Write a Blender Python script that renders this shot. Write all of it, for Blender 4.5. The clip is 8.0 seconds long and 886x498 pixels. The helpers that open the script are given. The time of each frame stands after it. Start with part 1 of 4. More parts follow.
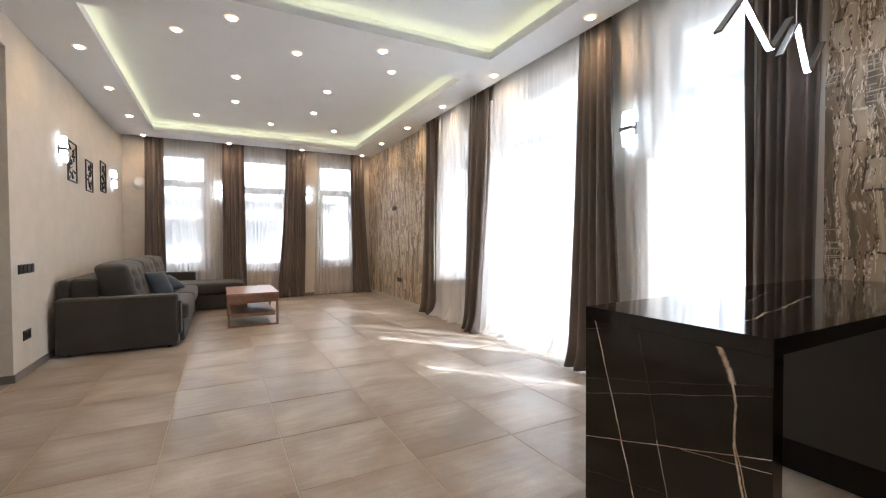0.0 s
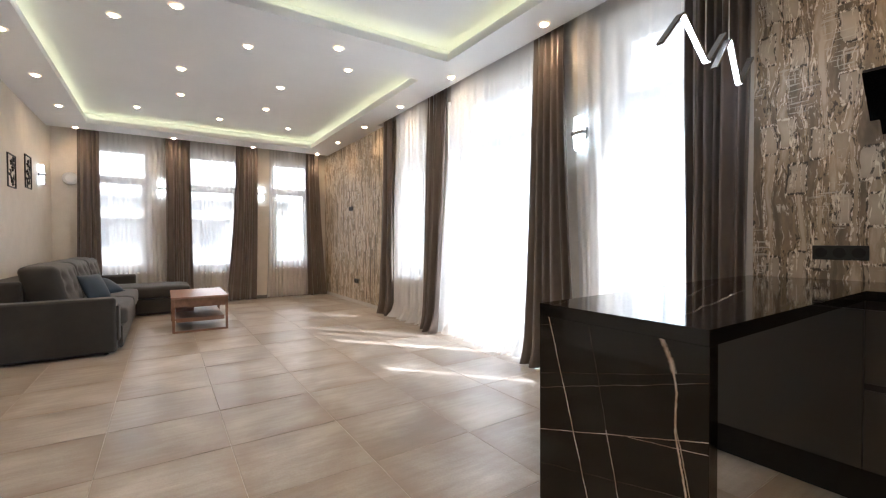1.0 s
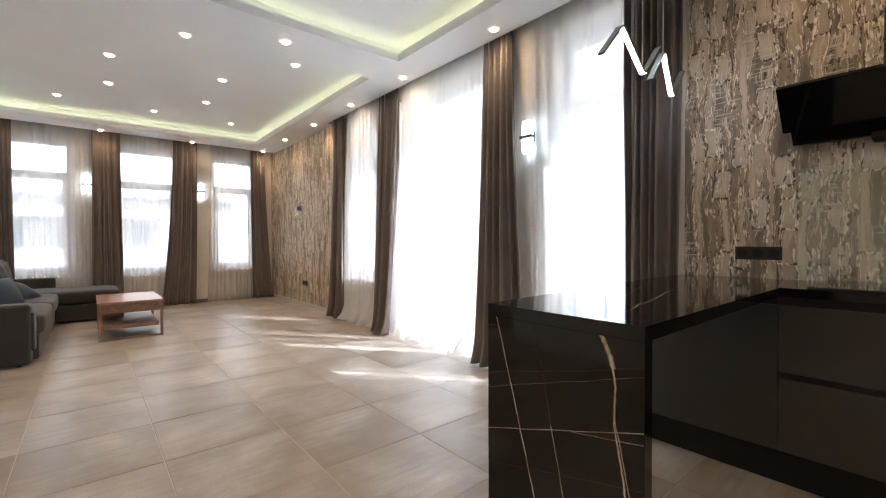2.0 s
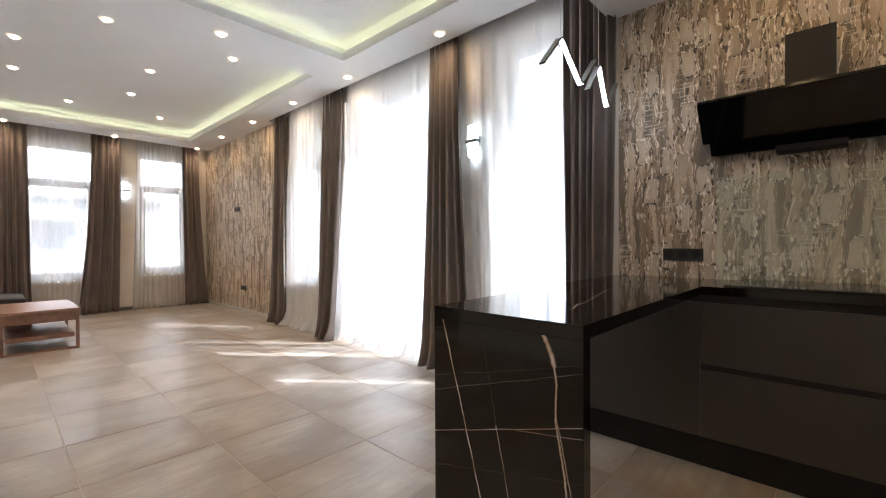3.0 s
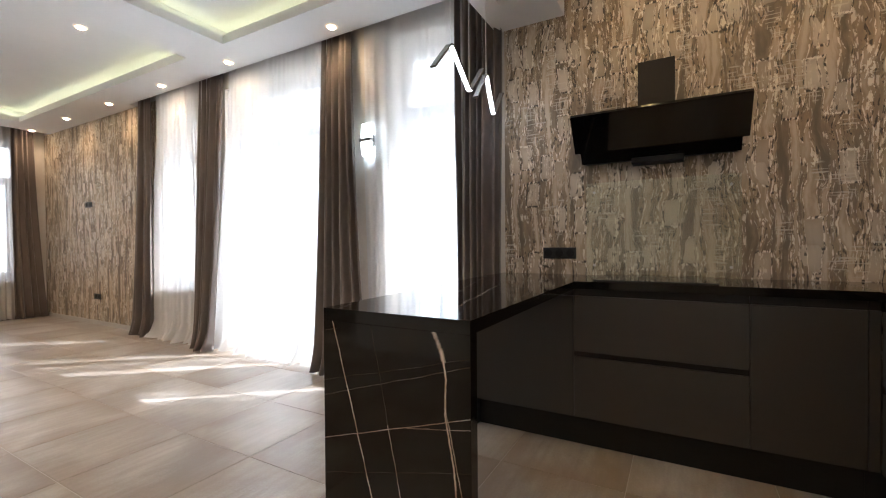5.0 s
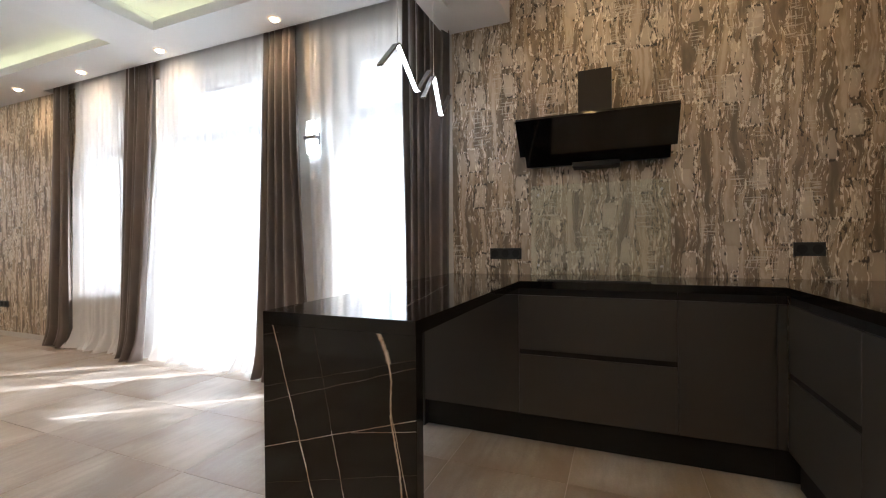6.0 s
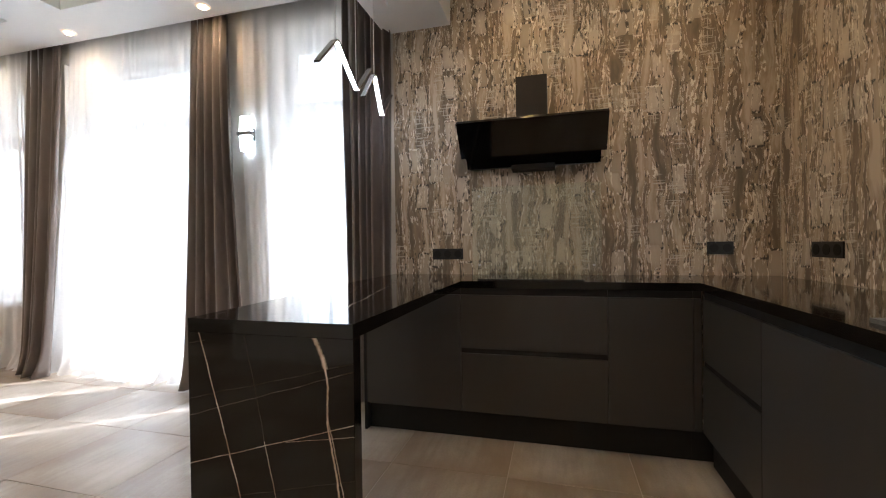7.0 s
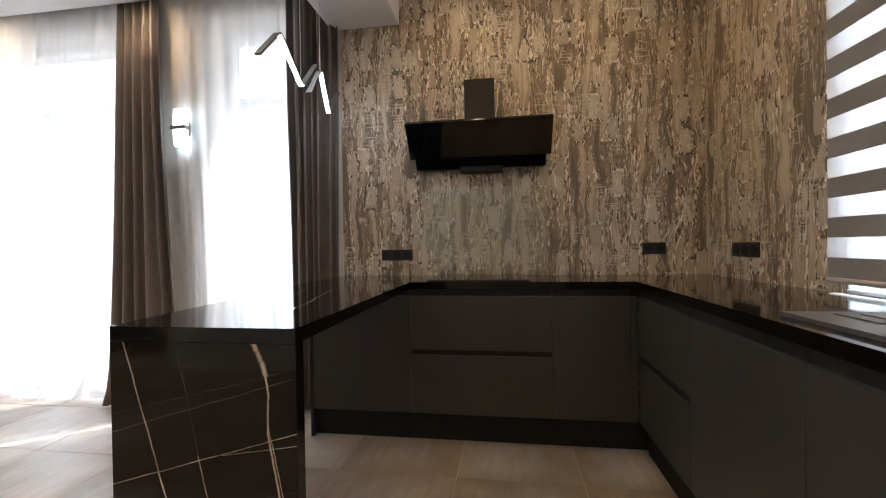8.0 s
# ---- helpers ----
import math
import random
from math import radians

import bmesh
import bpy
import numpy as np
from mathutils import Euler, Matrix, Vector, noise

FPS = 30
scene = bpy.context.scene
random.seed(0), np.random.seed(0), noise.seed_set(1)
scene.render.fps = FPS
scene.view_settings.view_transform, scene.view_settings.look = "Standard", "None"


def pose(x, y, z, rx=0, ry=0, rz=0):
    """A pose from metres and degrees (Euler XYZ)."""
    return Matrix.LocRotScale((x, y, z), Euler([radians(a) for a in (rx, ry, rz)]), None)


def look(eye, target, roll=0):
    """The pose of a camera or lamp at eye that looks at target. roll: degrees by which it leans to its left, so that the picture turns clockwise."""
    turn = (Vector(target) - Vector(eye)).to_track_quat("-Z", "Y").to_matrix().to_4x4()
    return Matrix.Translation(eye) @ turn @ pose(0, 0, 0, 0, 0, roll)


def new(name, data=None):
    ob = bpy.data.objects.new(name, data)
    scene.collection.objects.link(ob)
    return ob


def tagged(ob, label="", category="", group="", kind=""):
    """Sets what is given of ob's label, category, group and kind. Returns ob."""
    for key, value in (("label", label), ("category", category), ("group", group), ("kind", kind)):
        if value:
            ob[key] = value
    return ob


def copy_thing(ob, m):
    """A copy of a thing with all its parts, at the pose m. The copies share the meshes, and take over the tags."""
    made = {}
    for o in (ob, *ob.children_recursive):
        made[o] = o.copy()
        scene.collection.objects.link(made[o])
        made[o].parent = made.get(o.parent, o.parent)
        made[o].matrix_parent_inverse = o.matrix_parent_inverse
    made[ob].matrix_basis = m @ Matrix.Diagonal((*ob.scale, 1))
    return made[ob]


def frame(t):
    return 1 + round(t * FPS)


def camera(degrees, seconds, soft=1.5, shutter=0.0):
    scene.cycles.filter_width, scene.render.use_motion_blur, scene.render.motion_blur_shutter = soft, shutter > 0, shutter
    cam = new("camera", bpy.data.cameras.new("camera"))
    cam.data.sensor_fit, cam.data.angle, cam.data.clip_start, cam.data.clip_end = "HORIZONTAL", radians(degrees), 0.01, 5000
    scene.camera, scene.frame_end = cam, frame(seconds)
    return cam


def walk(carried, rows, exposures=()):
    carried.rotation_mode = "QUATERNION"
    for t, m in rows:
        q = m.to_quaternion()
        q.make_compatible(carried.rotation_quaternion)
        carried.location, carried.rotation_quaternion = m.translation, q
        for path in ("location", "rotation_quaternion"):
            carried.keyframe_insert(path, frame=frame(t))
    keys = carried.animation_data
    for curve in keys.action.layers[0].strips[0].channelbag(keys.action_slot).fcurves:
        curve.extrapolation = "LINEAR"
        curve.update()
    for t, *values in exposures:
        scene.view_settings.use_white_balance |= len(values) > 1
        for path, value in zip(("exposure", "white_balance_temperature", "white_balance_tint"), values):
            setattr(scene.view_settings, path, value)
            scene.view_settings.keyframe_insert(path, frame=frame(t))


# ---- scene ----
cam = camera(92.6, 8.0, soft=1.15)
PATH = [
    (0, (-2.1, -2.599, 1.144), (-1.168, -0.83, 1.103), -0.3),
    (0.5, (-2.104, -2.604, 1.139), (-1.087, -0.881, 1.099), -0.3),
    (1, (-2.1, -2.603, 1.136), (-0.998, -0.935, 1.099), -0.3),
    (1.5, (-2.092, -2.604, 1.136), (-0.904, -0.996, 1.1), -0.2),
    (3, (-2.079, -2.603, 1.137), (-0.617, -1.239, 1.114), -0.3),
    (3.5, (-2.077, -2.603, 1.132), (-0.538, -1.326, 1.117), -0.2),
    (4, (-2.07, -2.607, 1.137), (-0.451, -1.433, 1.122), -0.4),
    (4.5, (-2.065, -2.611, 1.134), (-0.375, -1.541, 1.113), -0.5),
    (6, (-2.051, -2.624, 1.127), (-0.202, -1.861, 1.109), -0.5),
    (6.5, (-2.046, -2.633, 1.131), (-0.147, -2.005, 1.11), -0.7),
    (7, (-2.043, -2.643, 1.13), (-0.112, -2.124, 1.11), -0.8),
    (7.5, (-2.037, -2.649, 1.127), (-0.08, -2.239, 1.109), -0.9),
    (8, (-2.033, -2.652, 1.129), (-0.054, -2.359, 1.111), -0.9),
]


def glide(rows):
    return [(t, look(eye, target, roll)) for t, eye, target, roll in rows]


walk(cam, glide(PATH), [(0.0, 1.72, 5580, 9), (8.0, 1.72, 5580, 9)])

# ---- world and sun ----
world = bpy.data.worlds.new("world")
scene.world = world
world.use_nodes = True
sky = world.node_tree.nodes.new("ShaderNodeTexSky")
sky.sky_type, sky.sun_disc = "NISHITA", False
sky.sun_elevation, sky.sun_rotation = radians(41), radians(140)
sky.air_density, sky.dust_density = 0.7, 7.0
world.node_tree.links.new(sky.outputs[0], world.node_tree.nodes["Background"].inputs[0])
world.node_tree.nodes["Background"].inputs[1].default_value = 0.15
SUN = bpy.data.lights.new("sun", "SUN")
SUN.energy, SUN.angle, SUN.color = 3.7, radians(0.5), (1.0, 0.95, 0.88)
new("sun", SUN).matrix_world = look((0.64 * 20, -0.768 * 20, 17.4), (0, 0, 0))


def window_light(name, centre, towards, width, height, power):
    lamp = bpy.data.lights.new(name, "AREA")
    lamp.shape, lamp.size, lamp.size_y, lamp.energy, lamp.color = "RECTANGLE", width, height, power, (0.93, 0.97, 1.0)
    new(name, lamp).matrix_world = look(centre, towards)


window_light("window_light", (1.32, 2.7, 1.45), (0, 2.7, 1.45), 0.66, 1.6, 6)
window_light("window_light", (1.32, 0.88, 1.15), (0, 0.88, 1.15), 1.75, 2.2, 23)
window_light("window_light", (1.32, -0.98, 1.45), (0, -0.98, 1.45), 0.98, 1.6, 10)
window_light("window_light", (-0.9, -4.35, 1.65), (-0.9, 0, 1.65), 1.4, 1.3, 23)

# ---- materials ----


def material(name):
    m = bpy.data.materials.new(name)
    m.use_nodes = True
    return m, m.node_tree, m.node_tree.nodes["Principled BSDF"]


def node(tree, kind, inputs=None, operation=None):
    n = tree.nodes.new(kind)
    if operation:
        n.operation = operation
    for key, value in (inputs or {}).items():
        if isinstance(value, bpy.types.NodeSocket):
            tree.links.new(value, n.inputs[key])
        else:
            n.inputs[key].default_value = value
    return n


def calc(tree, operation, a, b=0.0, c=0.0):
    return node(tree, "ShaderNodeMath", {0: a, 1: b, 2: c}, operation=operation).outputs[0]


def ramp(tree, fac, stops, mode="LINEAR"):
    n = node(tree, "ShaderNodeValToRGB", {0: fac})
    n.color_ramp.interpolation = mode
    while len(n.color_ramp.elements) < len(stops):
        n.color_ramp.elements.new(0.5)
    for e, (p, c) in zip(n.color_ramp.elements, stops):
        e.position, e.color = p, (*c, 1.0) if isinstance(c, tuple) else (c, c, c, 1.0)
    return n.outputs[0]


def mix(tree, fac, a, b, blend="MIX"):
    n = node(tree, "ShaderNodeMix")
    n.data_type, n.blend_type = "RGBA", blend
    for key, value in ((0, fac), (6, a), (7, b)):
        if isinstance(value, bpy.types.NodeSocket):
            tree.links.new(value, n.inputs[key])
        else:
            n.inputs[key].default_value = (*value, 1.0) if isinstance(value, tuple) else value
    return n.outputs[2]


def place(tree, scale=(1, 1, 1), offset=None):
    co = node(tree, "ShaderNodeTexCoord").outputs["Object"]
    m = node(tree, "ShaderNodeMapping", {"Vector": co, "Scale": scale})
    if offset is not None:
        tree.links.new(offset, m.inputs["Location"])
    return m.outputs[0]


def grain(tree, vector, scale, detail=4.0, rough=0.55, distort=0.0):
    return node(tree, "ShaderNodeTexNoise", {"Vector": vector, "Scale": scale, "Detail": detail, "Roughness": rough, "Distortion": distort}).outputs[0]


def bump(tree, shader, height, strength, distance=0.005):
    b = node(tree, "ShaderNodeBump", {"Height": height, "Strength": strength, "Distance": distance})
    tree.links.new(b.outputs[0], shader.inputs["Normal"])


def surface(name, dark, light, rough=0.5, scale=6.0, fine=120.0, relief=0.1, metal=0.0, stretch=(1, 1, 1), sheen=0.0, spread=0.15):
    """Two scales of variation between two tones, with a fine relief and uneven gloss."""
    m, tree, shader = material(name)
    v = place(tree, stretch)
    big, small = grain(tree, v, scale), grain(tree, v, fine, 3.0)
    both = calc(tree, "MULTIPLY_ADD", small, 0.4, calc(tree, "MULTIPLY", big, 0.6))
    tree.links.new(ramp(tree, both, [(0.3, dark), (0.7, light)]), shader.inputs["Base Color"])
    tree.links.new(calc(tree, "MULTIPLY_ADD", big, spread, rough - spread / 2), shader.inputs["Roughness"])
    shader.inputs["Metallic"].default_value = metal
    shader.inputs["Sheen Weight"].default_value = sheen
    if relief:
        bump(tree, shader, small, relief, 0.002)
    return m


def glow(name, colour, strength):
    m, tree, shader = material(name)
    shader.inputs["Base Color"].default_value = (0.8, 0.8, 0.8, 1)
    shader.inputs["Emission Color"].default_value = (*colour, 1)
    shader.inputs["Emission Strength"].default_value = strength
    return m


def stone_tile():
    m, tree, shader = material("stone_tile")
    chance = node(tree, "ShaderNodeObjectInfo").outputs["Random"]
    shift = node(tree, "ShaderNodeCombineXYZ", {0: calc(tree, "MULTIPLY", chance, 37.0), 1: calc(tree, "MULTIPLY", chance, 91.0), 2: 0.0}).outputs[0]
    v = place(tree, (1, 1, 1), shift)
    cloud = grain(tree, v, 1.5, 5.0, 0.55, 0.5)
    drag = grain(tree, place(tree, (2.0, 14.0, 1), shift), 1.6, 4.0)
    fine = grain(tree, v, 90.0, 3.0)
    tone = calc(tree, "MULTIPLY_ADD", cloud, 0.62, calc(tree, "MULTIPLY_ADD", drag, 0.24, calc(tree, "MULTIPLY", fine, 0.14)))
    base = ramp(tree, tone, [(0.39, (0.272, 0.238, 0.202)), (0.50, (0.368, 0.334, 0.296)), (0.61, (0.478, 0.447, 0.410))])
    spot = node(tree, "ShaderNodeSeparateXYZ", {0: node(tree, "ShaderNodeTexCoord").outputs["Object"]})
    sides = [calc(tree, "SUBTRACT", 0.3, calc(tree, "ABSOLUTE", calc(tree, "SUBTRACT", spot.outputs[k], 0.3))) for k in (0, 1)]
    rim = calc(tree, "MULTIPLY_ADD", calc(tree, "SUBTRACT", cloud, 0.5), 0.35, calc(tree, "MINIMUM", *sides))
    rust = node(tree, "ShaderNodeMapRange", {0: rim, 1: 0.16, 2: 0.0, 3: 0.0, 4: 0.62}).outputs[0]
    rust = calc(tree, "MULTIPLY", rust, calc(tree, "MULTIPLY_ADD", calc(tree, "FRACT", calc(tree, "MULTIPLY", chance, 7.3)), 0.8, 0.4))
    base = mix(tree, rust, base, (0.252, 0.190, 0.134))
    tint = ramp(tree, chance, [(0.0, (0.86, 0.84, 0.82)), (0.5, (0.98, 0.97, 0.96)), (1.0, (1.08, 1.08, 1.08))])
    tree.links.new(mix(tree, 1.0, base, tint, "MULTIPLY"), shader.inputs["Base Color"])
    tree.links.new(ramp(tree, cloud, [(0.3, 0.30), (0.7, 0.46)]), shader.inputs["Roughness"])
    bump(tree, shader, calc(tree, "MULTIPLY_ADD", cloud, 1.0, calc(tree, "MULTIPLY", fine, 0.06)), 0.10, 0.004)
    return m


def bark_wallpaper():
    """Abstract bark-like print: torn vertical strips of cream, tan and grey with dark broken outlines."""
    m, tree, shader = material("bark_wallpaper")
    co = node(tree, "ShaderNodeSeparateXYZ", {0: node(tree, "ShaderNodeTexCoord").outputs["Object"]})
    u = calc(tree, "ADD", co.outputs[0], co.outputs[1])
    z = co.outputs[2]
    warp = grain(tree, node(tree, "ShaderNodeCombineXYZ", {0: calc(tree, "MULTIPLY", u, 5.0), 1: calc(tree, "MULTIPLY", z, 3.0), 2: 0.0}).outputs[0], 1.0, 3.0)
    uw = calc(tree, "MULTIPLY_ADD", calc(tree, "SUBTRACT", warp, 0.5), 0.10, u)

    def plane(su, sz):
        return node(tree, "ShaderNodeCombineXYZ", {0: calc(tree, "MULTIPLY", uw, su), 1: calc(tree, "MULTIPLY", z, sz), 2: 0.0}).outputs[0]

    def band(value, at, outer, inner, strength=1.0):
        return node(tree, "ShaderNodeMapRange", {0: calc(tree, "ABSOLUTE", calc(tree, "SUBTRACT", value, at)), 1: outer, 2: inner, 3: 0.0, 4: strength}).outputs[0]

    strips = grain(tree, plane(17.5, 1.5), 1.0, 3.0, 0.5, 0.5)
    flakes = grain(tree, plane(42.0, 9.0), 1.0, 4.0, 0.60, 0.4)
    zones = grain(tree, plane(3.2, 0.7), 1.0, 2.0)
    dots = grain(tree, plane(66.0, 24.0), 1.0, 3.0, 0.6)
    tone = calc(tree, "MULTIPLY_ADD", flakes, 0.21, calc(tree, "MULTIPLY_ADD", zones, 0.08, calc(tree, "MULTIPLY", strips, 0.71)))
    base = ramp(tree, tone, [(0.39, (0.170, 0.133, 0.094)), (0.45, (0.250, 0.193, 0.133)), (0.50, (0.330, 0.247, 0.157)), (0.55, (0.44, 0.342, 0.230)), (0.62, (0.60, 0.505, 0.385))])

    # upright cream blocks with soft shoulders, some with a pale or a dark broken rim
    patch = node(tree, "ShaderNodeTexVoronoi", {"Vector": plane(9.0, 4.4), "Scale": 1.0, "Randomness": 0.9})
    patch.voronoi_dimensions, patch.distance = "2D", "CHEBYCHEV"
    pick = node(tree, "ShaderNodeSeparateColor", {0: patch.outputs["Color"]})
    chosen = calc(tree, "GREATER_THAN", pick.outputs[0], 0.50)
    room = calc(tree, "SUBTRACT", calc(tree, "MULTIPLY_ADD", calc(tree, "SUBTRACT", flakes, 0.5), 0.12, 0.37), patch.outputs["Distance"])
    inside = node(tree, "ShaderNodeMapRange", {0: room, 1: 0.0, 2: 0.05, 3: 0.0, 4: 0.86}).outputs[0]
    block = mix(tree, pick.outputs[1], (0.46, 0.375, 0.275), (0.70, 0.61, 0.485))
    block = mix(tree, node(tree, "ShaderNodeMapRange", {0: room, 1: 0.22, 2: 0.02, 3: 0.0, 4: 0.45}).outputs[0], block, (0.34, 0.27, 0.195))
    inside = calc(tree, "MULTIPLY", inside, chosen)
    colour = mix(tree, inside, base, block)
    rim = calc(tree, "MULTIPLY", band(room, 0.0, 0.045, 0.015), chosen)
    colour = mix(tree, calc(tree, "MULTIPLY", rim, calc(tree, "GREATER_THAN", dots, 0.52)), colour, (0.07, 0.058, 0.045))
    colour = mix(tree, calc(tree, "MULTIPLY", rim, calc(tree, "LESS_THAN", dots, 0.46)), colour, (0.84, 0.77, 0.65))

    # chains of dark and pale flecks that follow the strips
    colour = mix(tree, calc(tree, "MULTIPLY", band(strips, 0.505, 0.022, 0.012, 0.85), calc(tree, "GREATER_THAN", dots, 0.53)), colour, (0.048, 0.040, 0.032))
    colour = mix(tree, calc(tree, "MULTIPLY", band(strips, 0.535, 0.020, 0.010, 0.9), calc(tree, "LESS_THAN", dots, 0.50)), colour, (0.88, 0.81, 0.68))
    colour = mix(tree, calc(tree, "MULTIPLY", band(strips, 0.445, 0.014, 0.007, 0.8), calc(tree, "LESS_THAN", dots, 0.49)), colour, (0.78, 0.71, 0.59))

    # scribbled hatching in patches
    scribble = calc(tree, "MAXIMUM", calc(tree, "GREATER_THAN", grain(tree, plane(7.0, 95.0), 1.0, 1.0), 0.60), calc(tree, "GREATER_THAN", grain(tree, plane(95.0, 9.0), 1.0, 1.0), 0.62))
    where = node(tree, "ShaderNodeMapRange", {0: grain(tree, plane(6.5, 3.2), 1.0, 1.0), 1: 0.57, 2: 0.61, 3: 0.0, 4: 0.65}).outputs[0]
    colour = mix(tree, calc(tree, "MULTIPLY", scribble, where), colour, (0.68, 0.62, 0.52))
    tree.links.new(colour, shader.inputs["Base Color"])
    tree.links.new(calc(tree, "MULTIPLY_ADD", inside, -0.22, ramp(tree, strips, [(0.4, 0.60), (0.6, 0.42)])), shader.inputs["Roughness"])
    bump(tree, shader, calc(tree, "ADD", calc(tree, "MULTIPLY", inside, 0.8), calc(tree, "ADD", flakes, calc(tree, "MULTIPLY", dots, 0.5))), 0.35, 0.003)
    return m


def black_marble():
    """Near-black polished stone; pale veins run at set places, wandering a little."""
    m, tree, shader = material("black_marble")
    co = node(tree, "ShaderNodeSeparateXYZ", {0: node(tree, "ShaderNodeTexCoord").outputs["Object"]})
    x, y, z = co.outputs
    v = place(tree)
    wander = calc(tree, "SUBTRACT", grain(tree, v, 9.0, 4.0), 0.5)
    fray = calc(tree, "SUBTRACT", grain(tree, v, 95.0, 5.0, 0.7), 0.5)
    fade = grain(tree, v, 14.0, 3.0)
    total = None
    below = calc(tree, "MULTIPLY", calc(tree, "LESS_THAN", z, 0.878), calc(tree, "GREATER_THAN", y, -2.1125))
    above = calc(tree, "GREATER_THAN", z, 0.9195)

    def vein(along, across, at, slope, width, strength, gate, amp=0.03, bend=None):
        nonlocal total
        line = bend if bend is not None else calc(tree, "MULTIPLY_ADD", along, slope, at)
        off = calc(tree, "SUBTRACT", across, line)
        off = calc(tree, "MULTIPLY_ADD", wander, amp, off)
        off = calc(tree, "ABSOLUTE", calc(tree, "MULTIPLY_ADD", fray, width * 1.5, off))
        mask = node(tree, "ShaderNodeMapRange", {0: off, 1: width, 2: width * 0.35, 3: 0.0, 4: strength}).outputs[0]
        mask = calc(tree, "MULTIPLY", mask, gate)
        total = mask if total is None else calc(tree, "MAXIMUM", total, mask)

    low = calc(tree, "MULTIPLY", below, calc(tree, "LESS_THAN", z, 0.575))
    vein(z, y, -1.860, 0.2846, 0.0030, 0.75, below, 0.012)
    curve = calc(tree, "MULTIPLY_ADD", ramp(tree, z, [(0.0, 0.0), (0.497, 0.315), (0.599, 0.47), (0.643, 0.52), (0.746, 0.49), (0.819, 0.59), (0.88, 0.81), (0.92, 0.88)]), 0.13, -2.101)
    vein(z, y, 0, 0, 0.0038, 0.75, below, 0.008, curve)
    wide = calc(tree, "MULTIPLY", below, calc(tree, "GREATER_THAN", z, 0.795))
    vein(z, y, 0, 0, 0.0100, 0.60, wide, 0.008, curve)
    vein(z, y, -2.1745, 0.2125, 0.0024, 0.55, calc(tree, "MULTIPLY", below, calc(tree, "LESS_THAN", z, 0.66)), 0.010)
    vein(z, y, -1.952, 0.209, 0.0022, 0.55, low, 0.012)
    vein(z, y, -1.952, 0.209, 0.0014, 0.10, below, 0.012)
    vein(y, z, 0.0016, -0.306, 0.0017, 0.70, below, 0.008)
    vein(y, z, 0.254, -0.172, 0.0013, 0.55, calc(tree, "MULTIPLY", below, calc(tree, "LESS_THAN", y, -1.90)), 0.008)
    vein(y, z, 0.1586, -0.2995, 0.0012, 0.20, below, 0.010)
    vein(y, z, 0.285, -0.25, 0.0010, 0.10, below, 0.014)
    vein(y, z, -0.01, -0.24, 0.0010, 0.10, below, 0.014)
    vein(y, z, 0.53, -0.20, 0.0010, 0.16, calc(tree, "MULTIPLY", below, calc(tree, "GREATER_THAN", y, -1.63)), 0.010)
    vein(x, y, -1.797, 0.204, 0.0042, 0.75, calc(tree, "MULTIPLY", above, calc(tree, "GREATER_THAN", x, -0.83)), 0.035)
    vein(x, y, -1.648, 0.283, 0.0034, 0.65, calc(tree, "MULTIPLY", above, calc(tree, "GREATER_THAN", x, -0.43)), 0.03)
    vein(x, y, -1.996, 0.160, 0.0030, 0.50, calc(tree, "MULTIPLY", above, calc(tree, "GREATER_THAN", x, -0.44)), 0.03)
    vein(x, y, -1.257, 0.370, 0.0020, 0.50, calc(tree, "MULTIPLY", above, calc(tree, "LESS_THAN", x, -0.76)), 0.01)
    vein(x, y, -3.396, 0.095, 0.0026, 0.65, above, 0.025)
    vein(x, y, -2.62, 0.45, 0.0018, 0.35, calc(tree, "MULTIPLY", above, calc(tree, "GREATER_THAN", x, 0.3)), 0.06)
    ground = ramp(tree, grain(tree, v, 7.0, 6.0, 0.65, 0.8), [(0.35, (0.0035, 0.003, 0.0028)), (0.62, (0.0085, 0.0066, 0.0055)), (0.8, (0.020, 0.015, 0.011))])
    pale = mix(tree, ramp(tree, fade, [(0.38, 0.0), (0.62, 1.0)]), (0.50, 0.36, 0.25), (0.95, 0.88, 0.80))
    tree.links.new(mix(tree, total, ground, pale), shader.inputs["Base Color"])
    tree.links.new(ramp(tree, fade, [(0.3, 0.05), (0.7, 0.10)]), shader.inputs["Roughness"])
    return m


def sheer_cloth(name, least, most, front=0.76):
    m, tree, shader = material(name)
    tree.nodes.remove(shader)
    weave = grain(tree, place(tree, (1, 1, 0.25)), 160.0, 3.0)
    tone = ramp(tree, weave, [(0.3, (0.78, 0.775, 0.78)), (0.7, (0.88, 0.875, 0.88))])
    through_light = node(tree, "ShaderNodeBsdfTranslucent", {0: tone}).outputs[0]
    face = node(tree, "ShaderNodeBsdfDiffuse", {0: tone}).outputs[0]
    cloth = node(tree, "ShaderNodeMixShader", {0: front, 1: through_light, 2: face}).outputs[0]
    clear = node(tree, "ShaderNodeBsdfTransparent", {0: (1, 1, 1, 1)}).outputs[0]
    gap = ramp(tree, weave, [(0.3, least), (0.7, most)])
    both = node(tree, "ShaderNodeMixShader", {0: gap, 1: cloth, 2: clear}).outputs[0]
    tree.links.new(both, tree.nodes["Material Output"].inputs[0])
    return m


